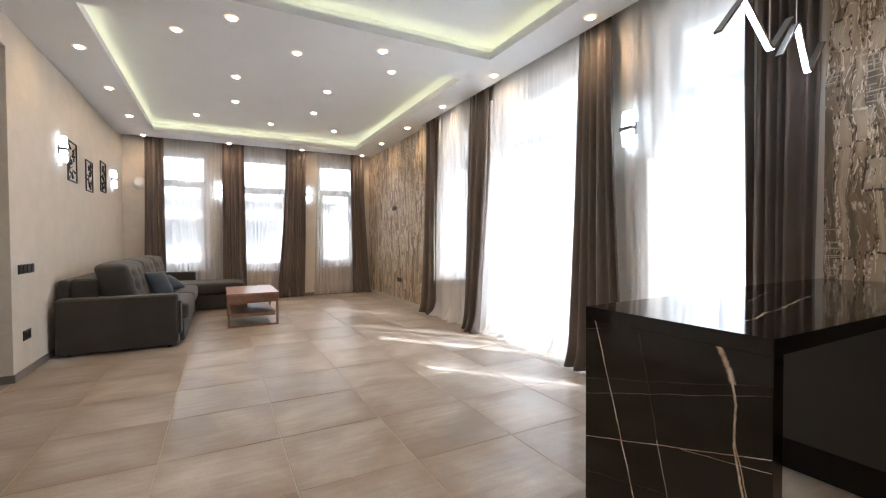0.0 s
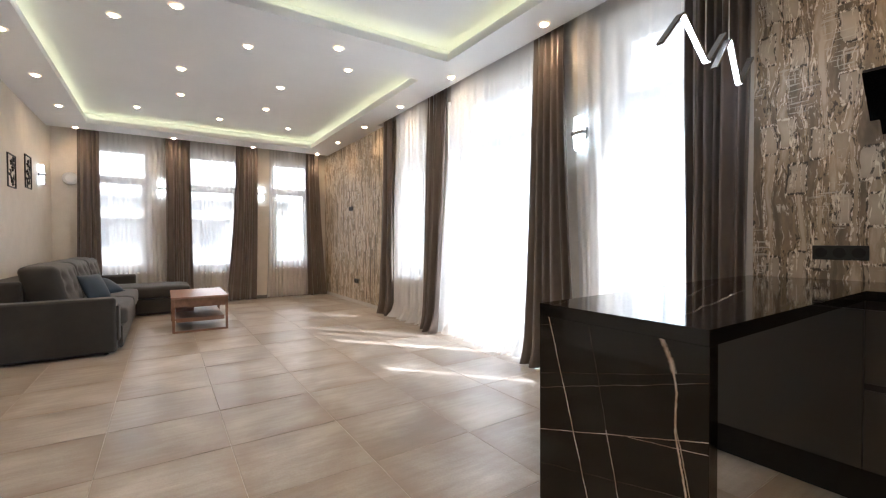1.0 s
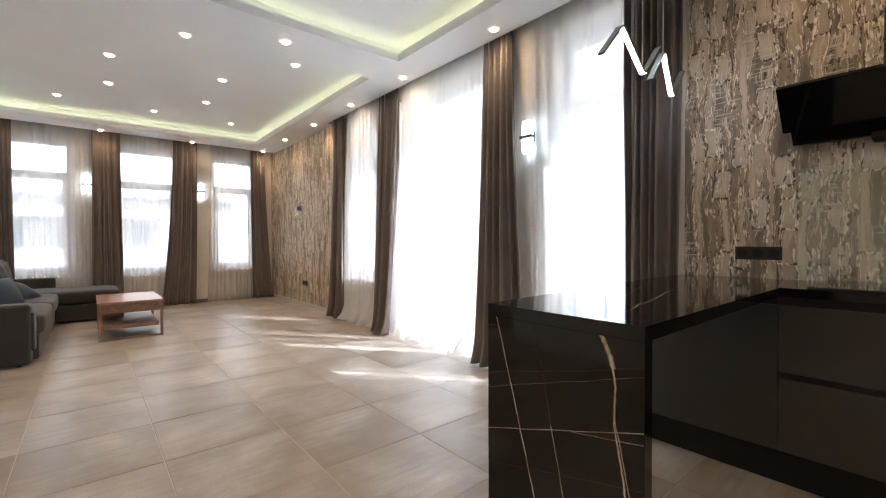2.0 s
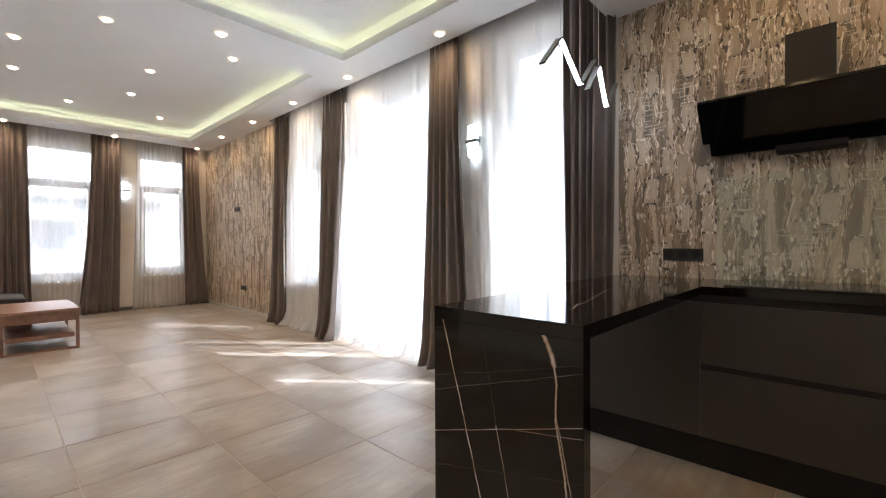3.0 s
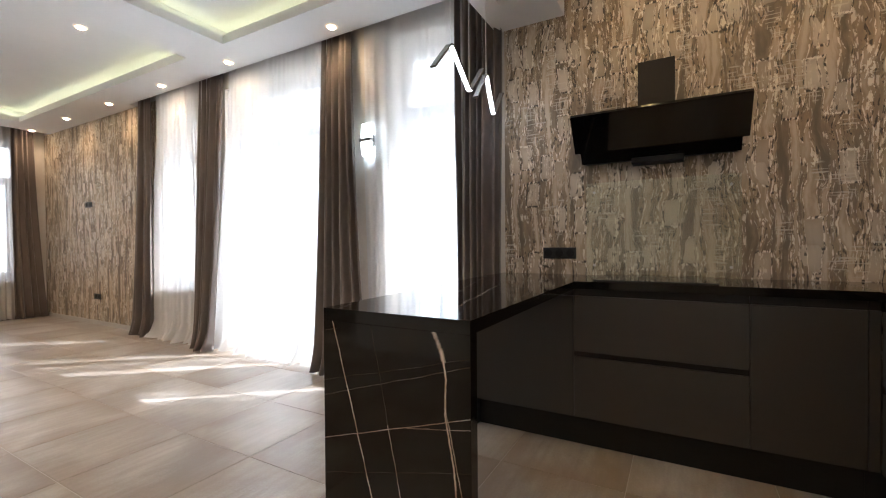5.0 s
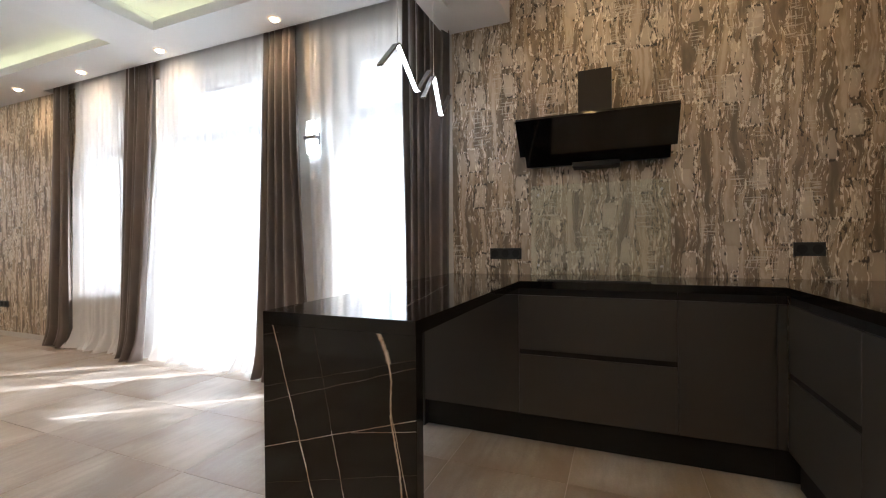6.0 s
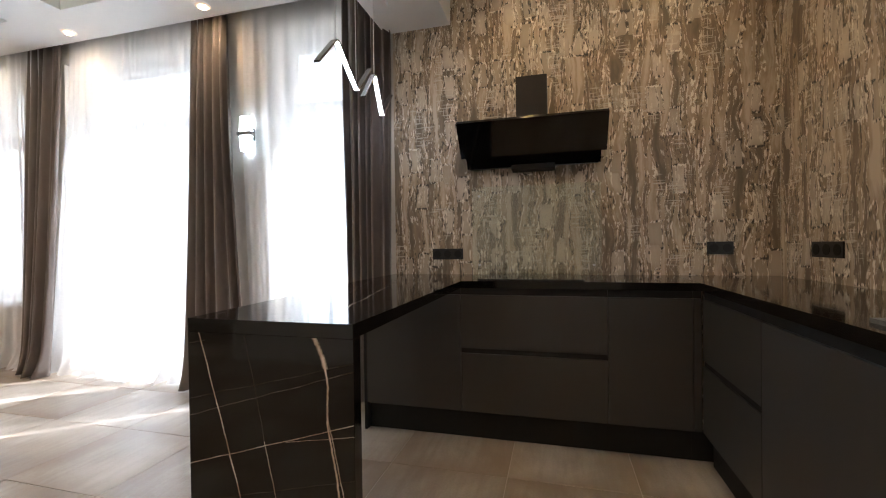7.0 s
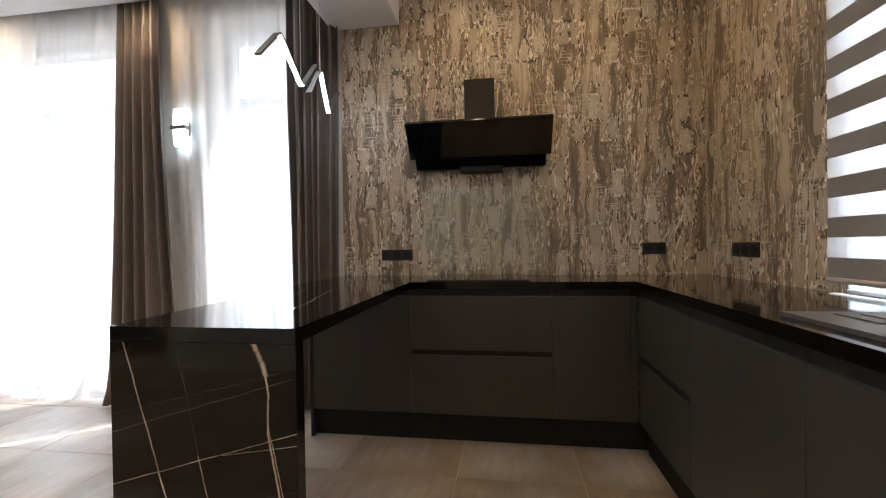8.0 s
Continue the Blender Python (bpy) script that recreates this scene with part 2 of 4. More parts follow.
def clear_glass(name, colour, mirror=0.035):
    m, tree, shader = material(name)
    tree.nodes.remove(shader)
    clear = node(tree, "ShaderNodeBsdfTransparent", {0: (*colour, 1)}).outputs[0]
    gloss = node(tree, "ShaderNodeBsdfGlossy", {0: (1, 1, 1, 1), "Roughness": 0.03}).outputs[0]
    facing = node(tree, "ShaderNodeLayerWeight", {0: 0.5}).outputs["Facing"]
    edge = calc(tree, "MULTIPLY_ADD", calc(tree, "POWER", facing, 4.0), 0.5, mirror)
    both = node(tree, "ShaderNodeMixShader", {0: edge, 1: clear, 2: gloss}).outputs[0]
    tree.links.new(both, tree.nodes["Material Output"].inputs[0])
    return m


TILE = stone_tile()
WALLPAPER = bark_wallpaper()
MARBLE = black_marble()
SHEER = sheer_cloth("sheer_cloth", 0.17, 0.30)
THIN_SHEER = sheer_cloth("thin_sheer_cloth", 0.36, 0.52, 0.45)
GLASS = clear_glass("window_glass", (0.97, 0.98, 0.97))
SPLASH = clear_glass("splash_glass", (0.96, 0.985, 0.945), 0.14)
GROUT = surface("grout", (0.46, 0.43, 0.38), (0.58, 0.54, 0.48), 0.8, 8, 150, 0.2)
PLASTER = surface("plaster_wallpaper", (0.57, 0.525, 0.465), (0.67, 0.625, 0.56), 0.65, 5, 45, 0.35)
CEILING_PAINT = surface("ceiling_paint", (0.79, 0.797, 0.805), (0.84, 0.847, 0.855), 0.55, 2, 60, 0.02)
CURTAIN = surface("curtain_cloth", (0.102, 0.079, 0.067), (0.160, 0.126, 0.108), 0.50, 3, 260, 0.25, sheen=0.25)
SOFA = surface("sofa_fabric", (0.015, 0.013, 0.0115), (0.038, 0.033, 0.029), 0.8, 5, 240, 0.4, sheen=0.15)
BLUE = surface("blue_fabric", (0.006, 0.017, 0.034), (0.014, 0.034, 0.060), 0.75, 8, 240, 0.4, sheen=0.15)
WOOD = surface("table_wood", (0.13, 0.065, 0.040), (0.27, 0.150, 0.095), 0.42, 3, 30, 0.12, stretch=(6, 0.8, 6))
WOOD_TOP = surface("table_wood_top", (0.24, 0.125, 0.085), (0.37, 0.22, 0.155), 0.32, 3, 30, 0.08, stretch=(6, 0.8, 6))
FRONT = surface("cabinet_front", (0.041, 0.038, 0.036), (0.051, 0.048, 0.045), 0.42, 2, 200, 0.05)
BLACK = surface("black_plastic", (0.010, 0.010, 0.010), (0.020, 0.020, 0.020), 0.38, 6, 200, 0.05)
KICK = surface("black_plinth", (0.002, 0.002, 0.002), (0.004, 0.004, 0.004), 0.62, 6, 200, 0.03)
BLACK_GLASS = surface("black_glass", (0.003, 0.003, 0.003), (0.005, 0.005, 0.005), 0.06, 4, 90, 0.0, spread=0.02)
CHIMNEY = surface("dark_metal", (0.030, 0.026, 0.023), (0.042, 0.037, 0.033), 0.36, 3, 200, 0.05, metal=0.6, stretch=(1, 1, 0.1))
STEEL = surface("steel", (0.55, 0.55, 0.55), (0.68, 0.68, 0.68), 0.3, 5, 200, 0.05, metal=1.0)
GRANITE = surface("sink_composite", (0.05, 0.05, 0.05), (0.16, 0.16, 0.16), 0.4, 60, 260, 0.2)
PVC = surface("window_plastic", (0.78, 0.78, 0.78), (0.84, 0.84, 0.84), 0.35, 3, 80, 0.02)
BASE_GREY = surface("baseboard_grey", (0.14, 0.13, 0.12), (0.19, 0.18, 0.17), 0.5, 6, 80, 0.05)
BASE_PALE = surface("baseboard_pale", (0.45, 0.43, 0.41), (0.55, 0.53, 0.50), 0.45, 6, 80, 0.05)
FRAME_BLACK = surface("frame_black", (0.012, 0.012, 0.012), (0.022, 0.022, 0.022), 0.5, 9, 120, 0.05)
PENDANT_METAL = surface("pendant_metal", (0.26, 0.26, 0.255), (0.38, 0.375, 0.37), 0.22, 4, 90, 0.03, metal=0.9)
LAMP_METAL = surface("lamp_metal", (0.15, 0.145, 0.14), (0.23, 0.22, 0.21), 0.30, 4, 90, 0.03, metal=0.7)
BLIND = surface("blind_fabric", (0.25, 0.25, 0.25), (0.32, 0.32, 0.32), 0.7, 4, 180, 0.15)
HOUSE = surface("house_render", (0.44, 0.45, 0.46), (0.54, 0.55, 0.56), 0.8, 1.2, 30, 0.1)
# Window, roof and railing tones are paled to put outdoor haze into the colour.
HOUSE_GLASS = surface("house_glass", (0.22, 0.25, 0.28), (0.30, 0.33, 0.36), 0.15, 2, 30, 0.0)
ROOF = surface("roof_metal", (0.34, 0.35, 0.36), (0.44, 0.45, 0.46), 0.5, 1, 20, 0.1)
GROUND = surface("ground", (0.24, 0.23, 0.21), (0.38, 0.36, 0.33), 0.9, 0.6, 14, 0.2)
SPOT_GLOW = glow("spot_glow", (1.0, 0.68, 0.38), 28.0)
COVE_GLOW = glow("cove_glow", (1.0, 0.92, 0.50), 1.7)
SCONCE_GLOW = glow("sconce_glow", (0.94, 1.0, 0.98), 3.2)
# The ring is no source: the lens's warm halo is put in as emission.
RING_HALO = glow("spot_ring_halo", (1.0, 0.60, 0.30), 0.22)
PENDANT_GLOW = glow("pendant_glow", (1.0, 1.0, 1.0), 6.0)

# ---- building helpers ----
BASES = {}


def thing(name, base, label, category, group="", kind=""):
    ob = tagged(new(name), label, category, group, kind)
    ob.location = base
    BASES[ob] = Vector(base)
    return ob


def part(name, bm, mat, parent=None, label="", smooth=False):
    """Links a bmesh, given in world places, as one mesh under its thing."""
    mesh = bpy.data.meshes.new(name)
    base = BASES.get(parent, Vector((0, 0, 0))) if parent else Vector((0, 0, 0))
    bmesh.ops.translate(bm, verts=bm.verts, vec=-base)
    bmesh.ops.recalc_face_normals(bm, faces=bm.faces)
    if smooth:
        for f in bm.faces:
            f.smooth = True
    bm.to_mesh(mesh)
    bm.free()
    mesh.materials.append(mat)
    ob = new(name, mesh)
    if parent:
        ob.parent = parent
        BASES[ob] = base
    return tagged(ob, label)


def structure(name, bm, mat, label, category):
    return tagged(part(name, bm, mat), label, category, kind="structure")


def add_box(bm, x0, x1, y0, y1, z0, z1, soft=0.0, segments=2):
    r = bmesh.ops.create_cube(bm, size=1.0)
    for v in r["verts"]:
        v.co = Vector(((x0 + x1) / 2 + v.co.x * abs(x1 - x0), (y0 + y1) / 2 + v.co.y * abs(y1 - y0), (z0 + z1) / 2 + v.co.z * abs(z1 - z0)))
    if soft:
        edges = {e for v in r["verts"] for e in v.link_edges}
        bmesh.ops.bevel(bm, geom=list(edges), offset=soft, segments=segments, profile=0.5, affect="EDGES")
    return bm


def box(x0, x1, y0, y1, z0, z1, soft=0.0, segments=2):
    return add_box(bmesh.new(), x0, x1, y0, y1, z0, z1, soft, segments)


def rod(a, b, radius, sides=12, radius2=None):
    bm = bmesh.new()
    a, b = Vector(a), Vector(b)
    turn = (b - a).to_track_quat("Z", "Y").to_matrix().to_4x4()
    bmesh.ops.create_cone(bm, cap_ends=True, segments=sides, radius1=radius, radius2=radius if radius2 is None else radius2, depth=(b - a).length,
                          matrix=Matrix.Translation((a + b) / 2) @ turn)
    return bm


def solid_grid(xs, ys, zs, empty):
    """A solid of cells, without those for which empty(centre) holds; only its outer faces are made."""
    bm = bmesh.new()
    points = {}

    def vert(i, j, k):
        if (i, j, k) not in points:
            points[i, j, k] = bm.verts.new((xs[i], ys[j], zs[k]))
        return points[i, j, k]

    n = (len(xs) - 1, len(ys) - 1, len(zs) - 1)
    full = {}
    for i in range(n[0]):
        for j in range(n[1]):
            for k in range(n[2]):
                full[i, j, k] = not empty((xs[i] + xs[i + 1]) / 2, (ys[j] + ys[j + 1]) / 2, (zs[k] + zs[k + 1]) / 2)
    for (i, j, k), there in full.items():
        if not there:
            continue
        if not full.get((i - 1, j, k)):
            bm.faces.new([vert(i, j, k), vert(i, j, k + 1), vert(i, j + 1, k + 1), vert(i, j + 1, k)])
        if not full.get((i + 1, j, k)):
            bm.faces.new([vert(i + 1, j, k), vert(i + 1, j + 1, k), vert(i + 1, j + 1, k + 1), vert(i + 1, j, k + 1)])
        if not full.get((i, j - 1, k)):
            bm.faces.new([vert(i, j, k), vert(i + 1, j, k), vert(i + 1, j, k + 1), vert(i, j, k + 1)])
        if not full.get((i, j + 1, k)):
            bm.faces.new([vert(i, j + 1, k), vert(i, j + 1, k + 1), vert(i + 1, j + 1, k + 1), vert(i + 1, j + 1, k)])
        if not full.get((i, j, k - 1)):
            bm.faces.new([vert(i, j, k), vert(i, j + 1, k), vert(i + 1, j + 1, k), vert(i + 1, j, k)])
        if not full.get((i, j, k + 1)):
            bm.faces.new([vert(i, j, k + 1), vert(i + 1, j, k + 1), vert(i + 1, j + 1, k + 1), vert(i, j + 1, k + 1)])
    return bm


def within(v, lo, hi):
    return lo < v < hi


def cuts(lo, hi, holes):
    return sorted({lo, hi, *(v for pair in holes for v in pair)})


# ---- setting ----
EAST, NORTH, WEST, SOUTH, TOP = 0.88, 6.60, -3.60, -3.92, 2.98
EAST_HOLES = [(2.32, 3.04, 0.62, 2.862), (0.0, 1.78, 0.02, 2.862), (-1.44, -0.46, 0.62, 2.862)]
NORTH_HOLES = [(-3.12, -2.30, 0.62, 2.80), (-1.76, -0.80, 0.58, 2.80), (-0.22, 0.58, 0.62, 2.80)]
SOUTH_HOLES = [(-1.60, -0.245, 0.926, 2.35)]
WEST_HOLES = [(0.55, 2.06, 0.0, 2.72)]


def wall_with_holes(name, axis, d0, d1, a0, a1, z0, z1, holes, label):
    along = cuts(a0, a1, [h[:2] for h in holes])
    ups = cuts(z0, z1, [h[2:] for h in holes])

    def empty(x, y, z):
        a = y if axis == "x" else x
        return any(within(a, h[0], h[1]) and within(z, h[2], h[3]) for h in holes)

    bm = solid_grid([d0, d1], along, ups, empty) if axis == "x" else solid_grid(along, [d0, d1], ups, empty)
    return structure(name, bm, PLASTER, label, "wall")


wall_with_holes("wall_east", "x", EAST, EAST + 0.38, SOUTH - 0.35, NORTH, -0.1, 3.3, EAST_HOLES, "beige textured plaster wall with tall windows")
wall_with_holes("wall_north", "y", NORTH, NORTH + 0.35, WEST - 0.4, EAST + 0.38, -0.1, 3.3, NORTH_HOLES, "beige textured wall with three windows")
wall_with_holes("wall_south", "y", SOUTH - 0.35, SOUTH, WEST - 0.4, EAST, -0.1, 3.3, SOUTH_HOLES, "kitchen wall with a window over the sink")
wall_with_holes("wall_west", "x", WEST - 0.4, WEST, SOUTH, NORTH, -0.1, 3.3, WEST_HOLES, "long pale beige wall with an open passage")
structure("wall_hall", box(-5.4, -5.2, SOUTH, NORTH, -0.1, 3.3), PLASTER, "plain beige wall of the hall behind the passage", "wall")
for end, y in (("a", SOUTH - 0.2), ("b", NORTH)):
    structure("wall_hall_" + end, box(-5.2, WEST - 0.4, y, y + 0.2, -0.1, 3.3), PLASTER, "plain beige end wall of the hall", "wall")
structure("wallpaper_north", box(EAST - 0.005, EAST - 0.001, 3.12, NORTH - 0.004, 0.06, TOP), WALLPAPER, "brown and cream bark-patterned wallpaper on the living room wall", "wallpaper")
structure("wallpaper_east", box(EAST - 0.005, EAST - 0.001, SOUTH + 0.006, -1.50, 0.0, TOP), WALLPAPER, "brown and cream bark-patterned wallpaper on the kitchen wall", "wallpaper")


def south_paper():
    hole = SOUTH_HOLES[0]
    xs, zs = cuts(-2.6, EAST - 0.006, [hole[:2]]), cuts(0.0, TOP, [hole[2:]])
    return solid_grid(xs, [SOUTH + 0.001, SOUTH + 0.005], zs, lambda x, y, z: within(x, hole[0], hole[1]) and within(z, hole[2], hole[3]))


structure("wallpaper_south", south_paper(), WALLPAPER, "brown and cream bark-patterned wallpaper round the kitchen window", "wallpaper")

# ceiling: a dropped border with two lit recesses, and a beam over the bar
RECESSES = [(-3.05, 0.365, 1.61, 5.86), (-3.05, 0.365, -1.05, 1.03)]
LIP, LEDGE, HIGH = 0.075, 0.12, 3.16
NICHE_X, NICHE_Y, NICHE_RUN = 0.775, 6.36, (-1.44, 3.62)  # slot for the curtain rails along the window walls


def dropped_ceiling():
    holes_x = [v for r in RECESSES for v in (r[0], r[1], r[0] - LEDGE, r[1] + LEDGE)]
    holes_y = [v for r in RECESSES for v in (r[2], r[3], r[2] - LEDGE, r[3] + LEDGE)]
    xs, ys = sorted({WEST, EAST, NICHE_X, *holes_x}), sorted({SOUTH, NORTH, NICHE_Y, *NICHE_RUN, *holes_y})
    zs = [TOP, TOP + LIP, HIGH, HIGH + 0.1]

    def empty(x, y, z):
        if z > HIGH:
            return False
        if y > NICHE_Y or (x > NICHE_X and within(y, *NICHE_RUN)):
            return True
        grow = 0 if z < TOP + LIP else LEDGE
        return any(within(x, r[0] - grow, r[1] + grow) and within(y, r[2] - grow, r[3] + grow) for r in RECESSES)

    return solid_grid(xs, ys, zs, empty)


structure("ceiling", dropped_ceiling(), CEILING_PAINT, "white painted ceiling with two stepped lit recesses and curtain slots", "ceiling")
structure("ceiling_hall", box(-5.2, WEST - 0.4, SOUTH, NORTH, 2.98, 3.1), CEILING_PAINT, "plain white ceiling of the hall", "ceiling")
structure("ceiling_beam", box(WEST, EAST, -1.935, -1.44, 2.68, TOP, 0.004), CEILING_PAINT, "white boxed ceiling beam over the bar", "beam")


def cove_strip(r):
    led = thing("cove_light", ((r[0] + r[1]) / 2, (r[2] + r[3]) / 2, TOP + LIP), "thin yellowish light strip hidden on the ceiling recess ledge", "cove light", "cove lights")
    z0, z1, w = TOP + LIP + 0.001, TOP + LIP + 0.011, 0.012
    g = LEDGE * 0.55
    x0, x1, y0, y1 = r[0] - g, r[1] + g, r[2] - g, r[3] + g
    for b in ((x0, x0 + w, y0, y1), (x1 - w, x1, y0, y1), (x0 + w, x1 - w, y0, y0 + w), (x0 + w, x1 - w, y1 - w, y1)):
        part("strip", box(*b, z0, z1), COVE_GLOW, led)


for r in RECESSES:
    cove_strip(r)

# baseboards
structure("baseboard_east", box(EAST - 0.016, EAST - 0.0055, 3.12, NORTH - 0.02, 0.0, 0.06, 0.002), BASE_PALE, "pale grey skirting board under the patterned wallpaper", "baseboard")
structure("baseboard_west", box(WEST + 0.001, WEST + 0.013, 2.06, NORTH - 0.02, 0.0, 0.065, 0.002), BASE_GREY, "dark grey skirting board on the long wall", "baseboard")
structure("baseboard_jamb", box(WEST - 0.4, WEST + 0.013, 2.047, 2.059, 0.0, 0.065, 0.002), BASE_GREY, "dark grey skirting board in the passage", "baseboard")
structure("baseboard_north", box(WEST + 0.02, EAST - 0.02, NORTH - 0.014, NORTH - 0.001, 0.0, 0.06, 0.002), BASE_GREY, "grey skirting board under the windows", "baseboard")

# ---- windows ----


def window(name, axis, d, out, a0, a1, z0, z1, transom, label, mullion=None, door=False):
    """Plastic window in a hole; d: the frame's inner face, out: the way outside."""
    centre = ((d, (a0 + a1) / 2, z0) if axis == "x" else ((a0 + a1) / 2, d, z0))
    win = thing(name, centre, label, "window", kind="structure")

    def piece(kind, b0, b1, e0, e1, h0, h1, mat=PVC, soft=0.004, parent=None):
        lo, hi = sorted((d + out * e0, d + out * e1))
        bm = box(lo, hi, b0, b1, h0, h1, soft) if axis == "x" else box(b0, b1, lo, hi, h0, h1, soft)
        return part(kind, bm, mat, parent or win)

    w = 0.065
    piece("frame_side", a0, a0 + w, 0, 0.07, z0, z1)
    piece("frame_side", a1 - w, a1, 0, 0.07, z0, z1)
    piece("frame_rail", a0 + w, a1 - w, 0, 0.07, z0, z0 + w)
    piece("frame_rail", a0 + w, a1 - w, 0, 0.07, z1 - w, z1)
    piece("transom", a0 + w, a1 - w, 0, 0.07, transom - 0.04, transom + 0.04)
    bays = [(a0 + w, a1 - w)]
    if mullion:
        piece("mullion", mullion - 0.035, mullion + 0.035, 0, 0.07, z0 + w, transom - 0.04)
        bays = [(a0 + w, mullion - 0.035), (mullion + 0.035, a1 - w)]
    s = 0.055
    for b0, b1 in bays:
        h0, h1 = z0 + w, transom - 0.04
        sash = piece("sash", b0, b0 + s, -0.012, 0.05, h0, h1)
        piece("sash_side", b1 - s, b1, -0.012, 0.05, h0, h1, parent=sash)
        piece("sash_rail", b0 + s, b1 - s, -0.012, 0.05, h0, h0 + s, parent=sash)
        piece("sash_rail", b0 + s, b1 - s, -0.012, 0.05, h1 - s, h1, parent=sash)
        pane = piece("pane", b0 + s, b1 - s, 0.02, 0.026, h0 + s, h1 - s, GLASS, 0)
        pane.visible_shadow = False
        piece("handle", b1 - s * 0.7, b1 - s * 0.3, -0.055, -0.013, (h0 + h1) / 2 - 0.06, (h0 + h1) / 2 + 0.06, PVC, 0.006, sash)
    pane = piece("pane", a0 + w, a1 - w, 0.02, 0.026, transom + 0.04, z1 - w, GLASS, 0)
    pane.visible_shadow = False
    if not door:
        lo, hi = -0.22, -0.002
        piece("window_sill", a0 - 0.04, a1 + 0.04, -0.245, -0.21, z0 - 0.034, z0 - 0.002, PVC, 0.006)
        piece("window_sill", a0 + 0.002, a1 - 0.002, -0.21, -0.002, z0 + 0.001, z0 + 0.016, PVC, 0.004)
    return win


window("window_1", "x", EAST + 0.2, 1, *EAST_HOLES[0], 2.27, "tall white plastic window behind sheer curtains")
window("window_2", "x", EAST + 0.2, 1, *EAST_HOLES[1], 2.29, "wide white plastic balcony door behind sheer curtains", 0.883, True)
window("window_3", "x", EAST + 0.2, 1, *EAST_HOLES[2], 2.29, "tall white plastic window beside the kitchen bar")
window("window_4", "y", NORTH + 0.2, 1, *NORTH_HOLES[0], 2.27, "white plastic window behind the sofa")
window("window_5", "y", NORTH + 0.2, 1, *NORTH_HOLES[1], 2.20, "white plastic window between dark curtains")
window("window_6", "y", NORTH + 0.2, 1, *NORTH_HOLES[2], 2.22, "white plastic window near the patterned wall")
window("window_7", "y", SOUTH - 0.2, -1, *SOUTH_HOLES[0], 1.9, "white plastic kitchen window behind a striped blind", -0.9)

structure("trim_window", box(-0.2485, -0.2455, SOUTH - 0.198, SOUTH - 0.001, 0.945, 2.349), PVC, "white plastic reveal of the kitchen window", "trim")

# ---- curtains ----


def curtain(name, axis, d, top, foot, z0, z1, folds, depth, mat, label, group, seed, thick=0.0, slant=0.0, spread=0.02, hang=0.0):
    """A hanging cloth along the stations top (at the rail) and foot (at the floor), gathered in uneven folds.
    hang: how far the rail stands behind the foot. Widths meet at the inner stations; with slant each stands off the next one, open below the rail."""
    rnd = random.Random(seed)
    nu, nv = max(24, int(folds * 12)), 30
    phase = [rnd.uniform(0, 6.28) for _ in range(6)]
    whole = abs(top[-1] - top[0])
    bm = bmesh.new()
    for k in range(len(top) - 1):
        share = abs(top[k + 1] - top[k]) / whole
        begin = abs(top[k] - top[0]) / whole
        n = max(4, int(nu * share))
        rows = []
        for j in range(nv + 1):
            v = j / nv
            ease = v ** 1.6
            opening = min(1.0, max(0.0, (v - 0.24) / 0.14))
            a0 = top[k] + (foot[k] - top[k]) * ease
            a1 = top[k + 1] + (foot[k + 1] - top[k + 1]) * ease
            row = []
            for i in range(n + 1):
                s = i / n
                u = begin + share * s
                uu = u + 0.035 * math.sin(2 * math.pi * u * 1.7 + phase[0]) + 0.012 * math.sin(5 * v + phase[1])
                wave = math.sin(2 * math.pi * folds * uu + phase[2]) + 0.45 * math.sin(2 * math.pi * folds * 0.43 * uu + phase[3] + 1.3 * v)
                wave += 0.16 * math.sin(2 * math.pi * folds * 2.1 * uu + phase[4])
                amount = depth * (0.55 + 0.45 * min(1.0, v * 3)) * (1 + 0.25 * math.sin(3 * v + phase[5]))
                if v > 0.93:
                    amount *= 1 + 0.75 * (v - 0.93) / 0.07
                if slant:
                    amount *= min(1.0, 6 * share * s + 0.1, 6 * share * (1 - s) + 0.1)
                off = d + hang * (1 - v) ** 0.7 + slant * (s - 0.5) * opening + wave * amount * 0.6
                if v > 0.94:
                    off -= spread * ((v - 0.94) / 0.06) ** 1.5 * (0.7 + 0.5 * math.sin(2 * math.pi * folds * 0.61 * uu + phase[5]))
                z = z1 + (z0 - z1) * v
                if j == nv:
                    z += 0.008 * (1 + math.sin(2 * math.pi * folds * 0.8 * uu + phase[1]))
                a = a0 + (a1 - a0) * s
                row.append(bm.verts.new((off, a, z) if axis == "x" else (a, off, z)))
            rows.append(row)
        for j in range(nv):
            for i in range(n):
                bm.faces.new((rows[j][i], rows[j][i + 1], rows[j + 1][i + 1], rows[j + 1][i]))
    ob = part(name, bm, mat, None, "", True)
    if thick:
        ob.modifiers.new("cloth", "SOLIDIFY").thickness = thick
    return tagged(ob, label, "curtain" if thick else "sheer curtain", group)


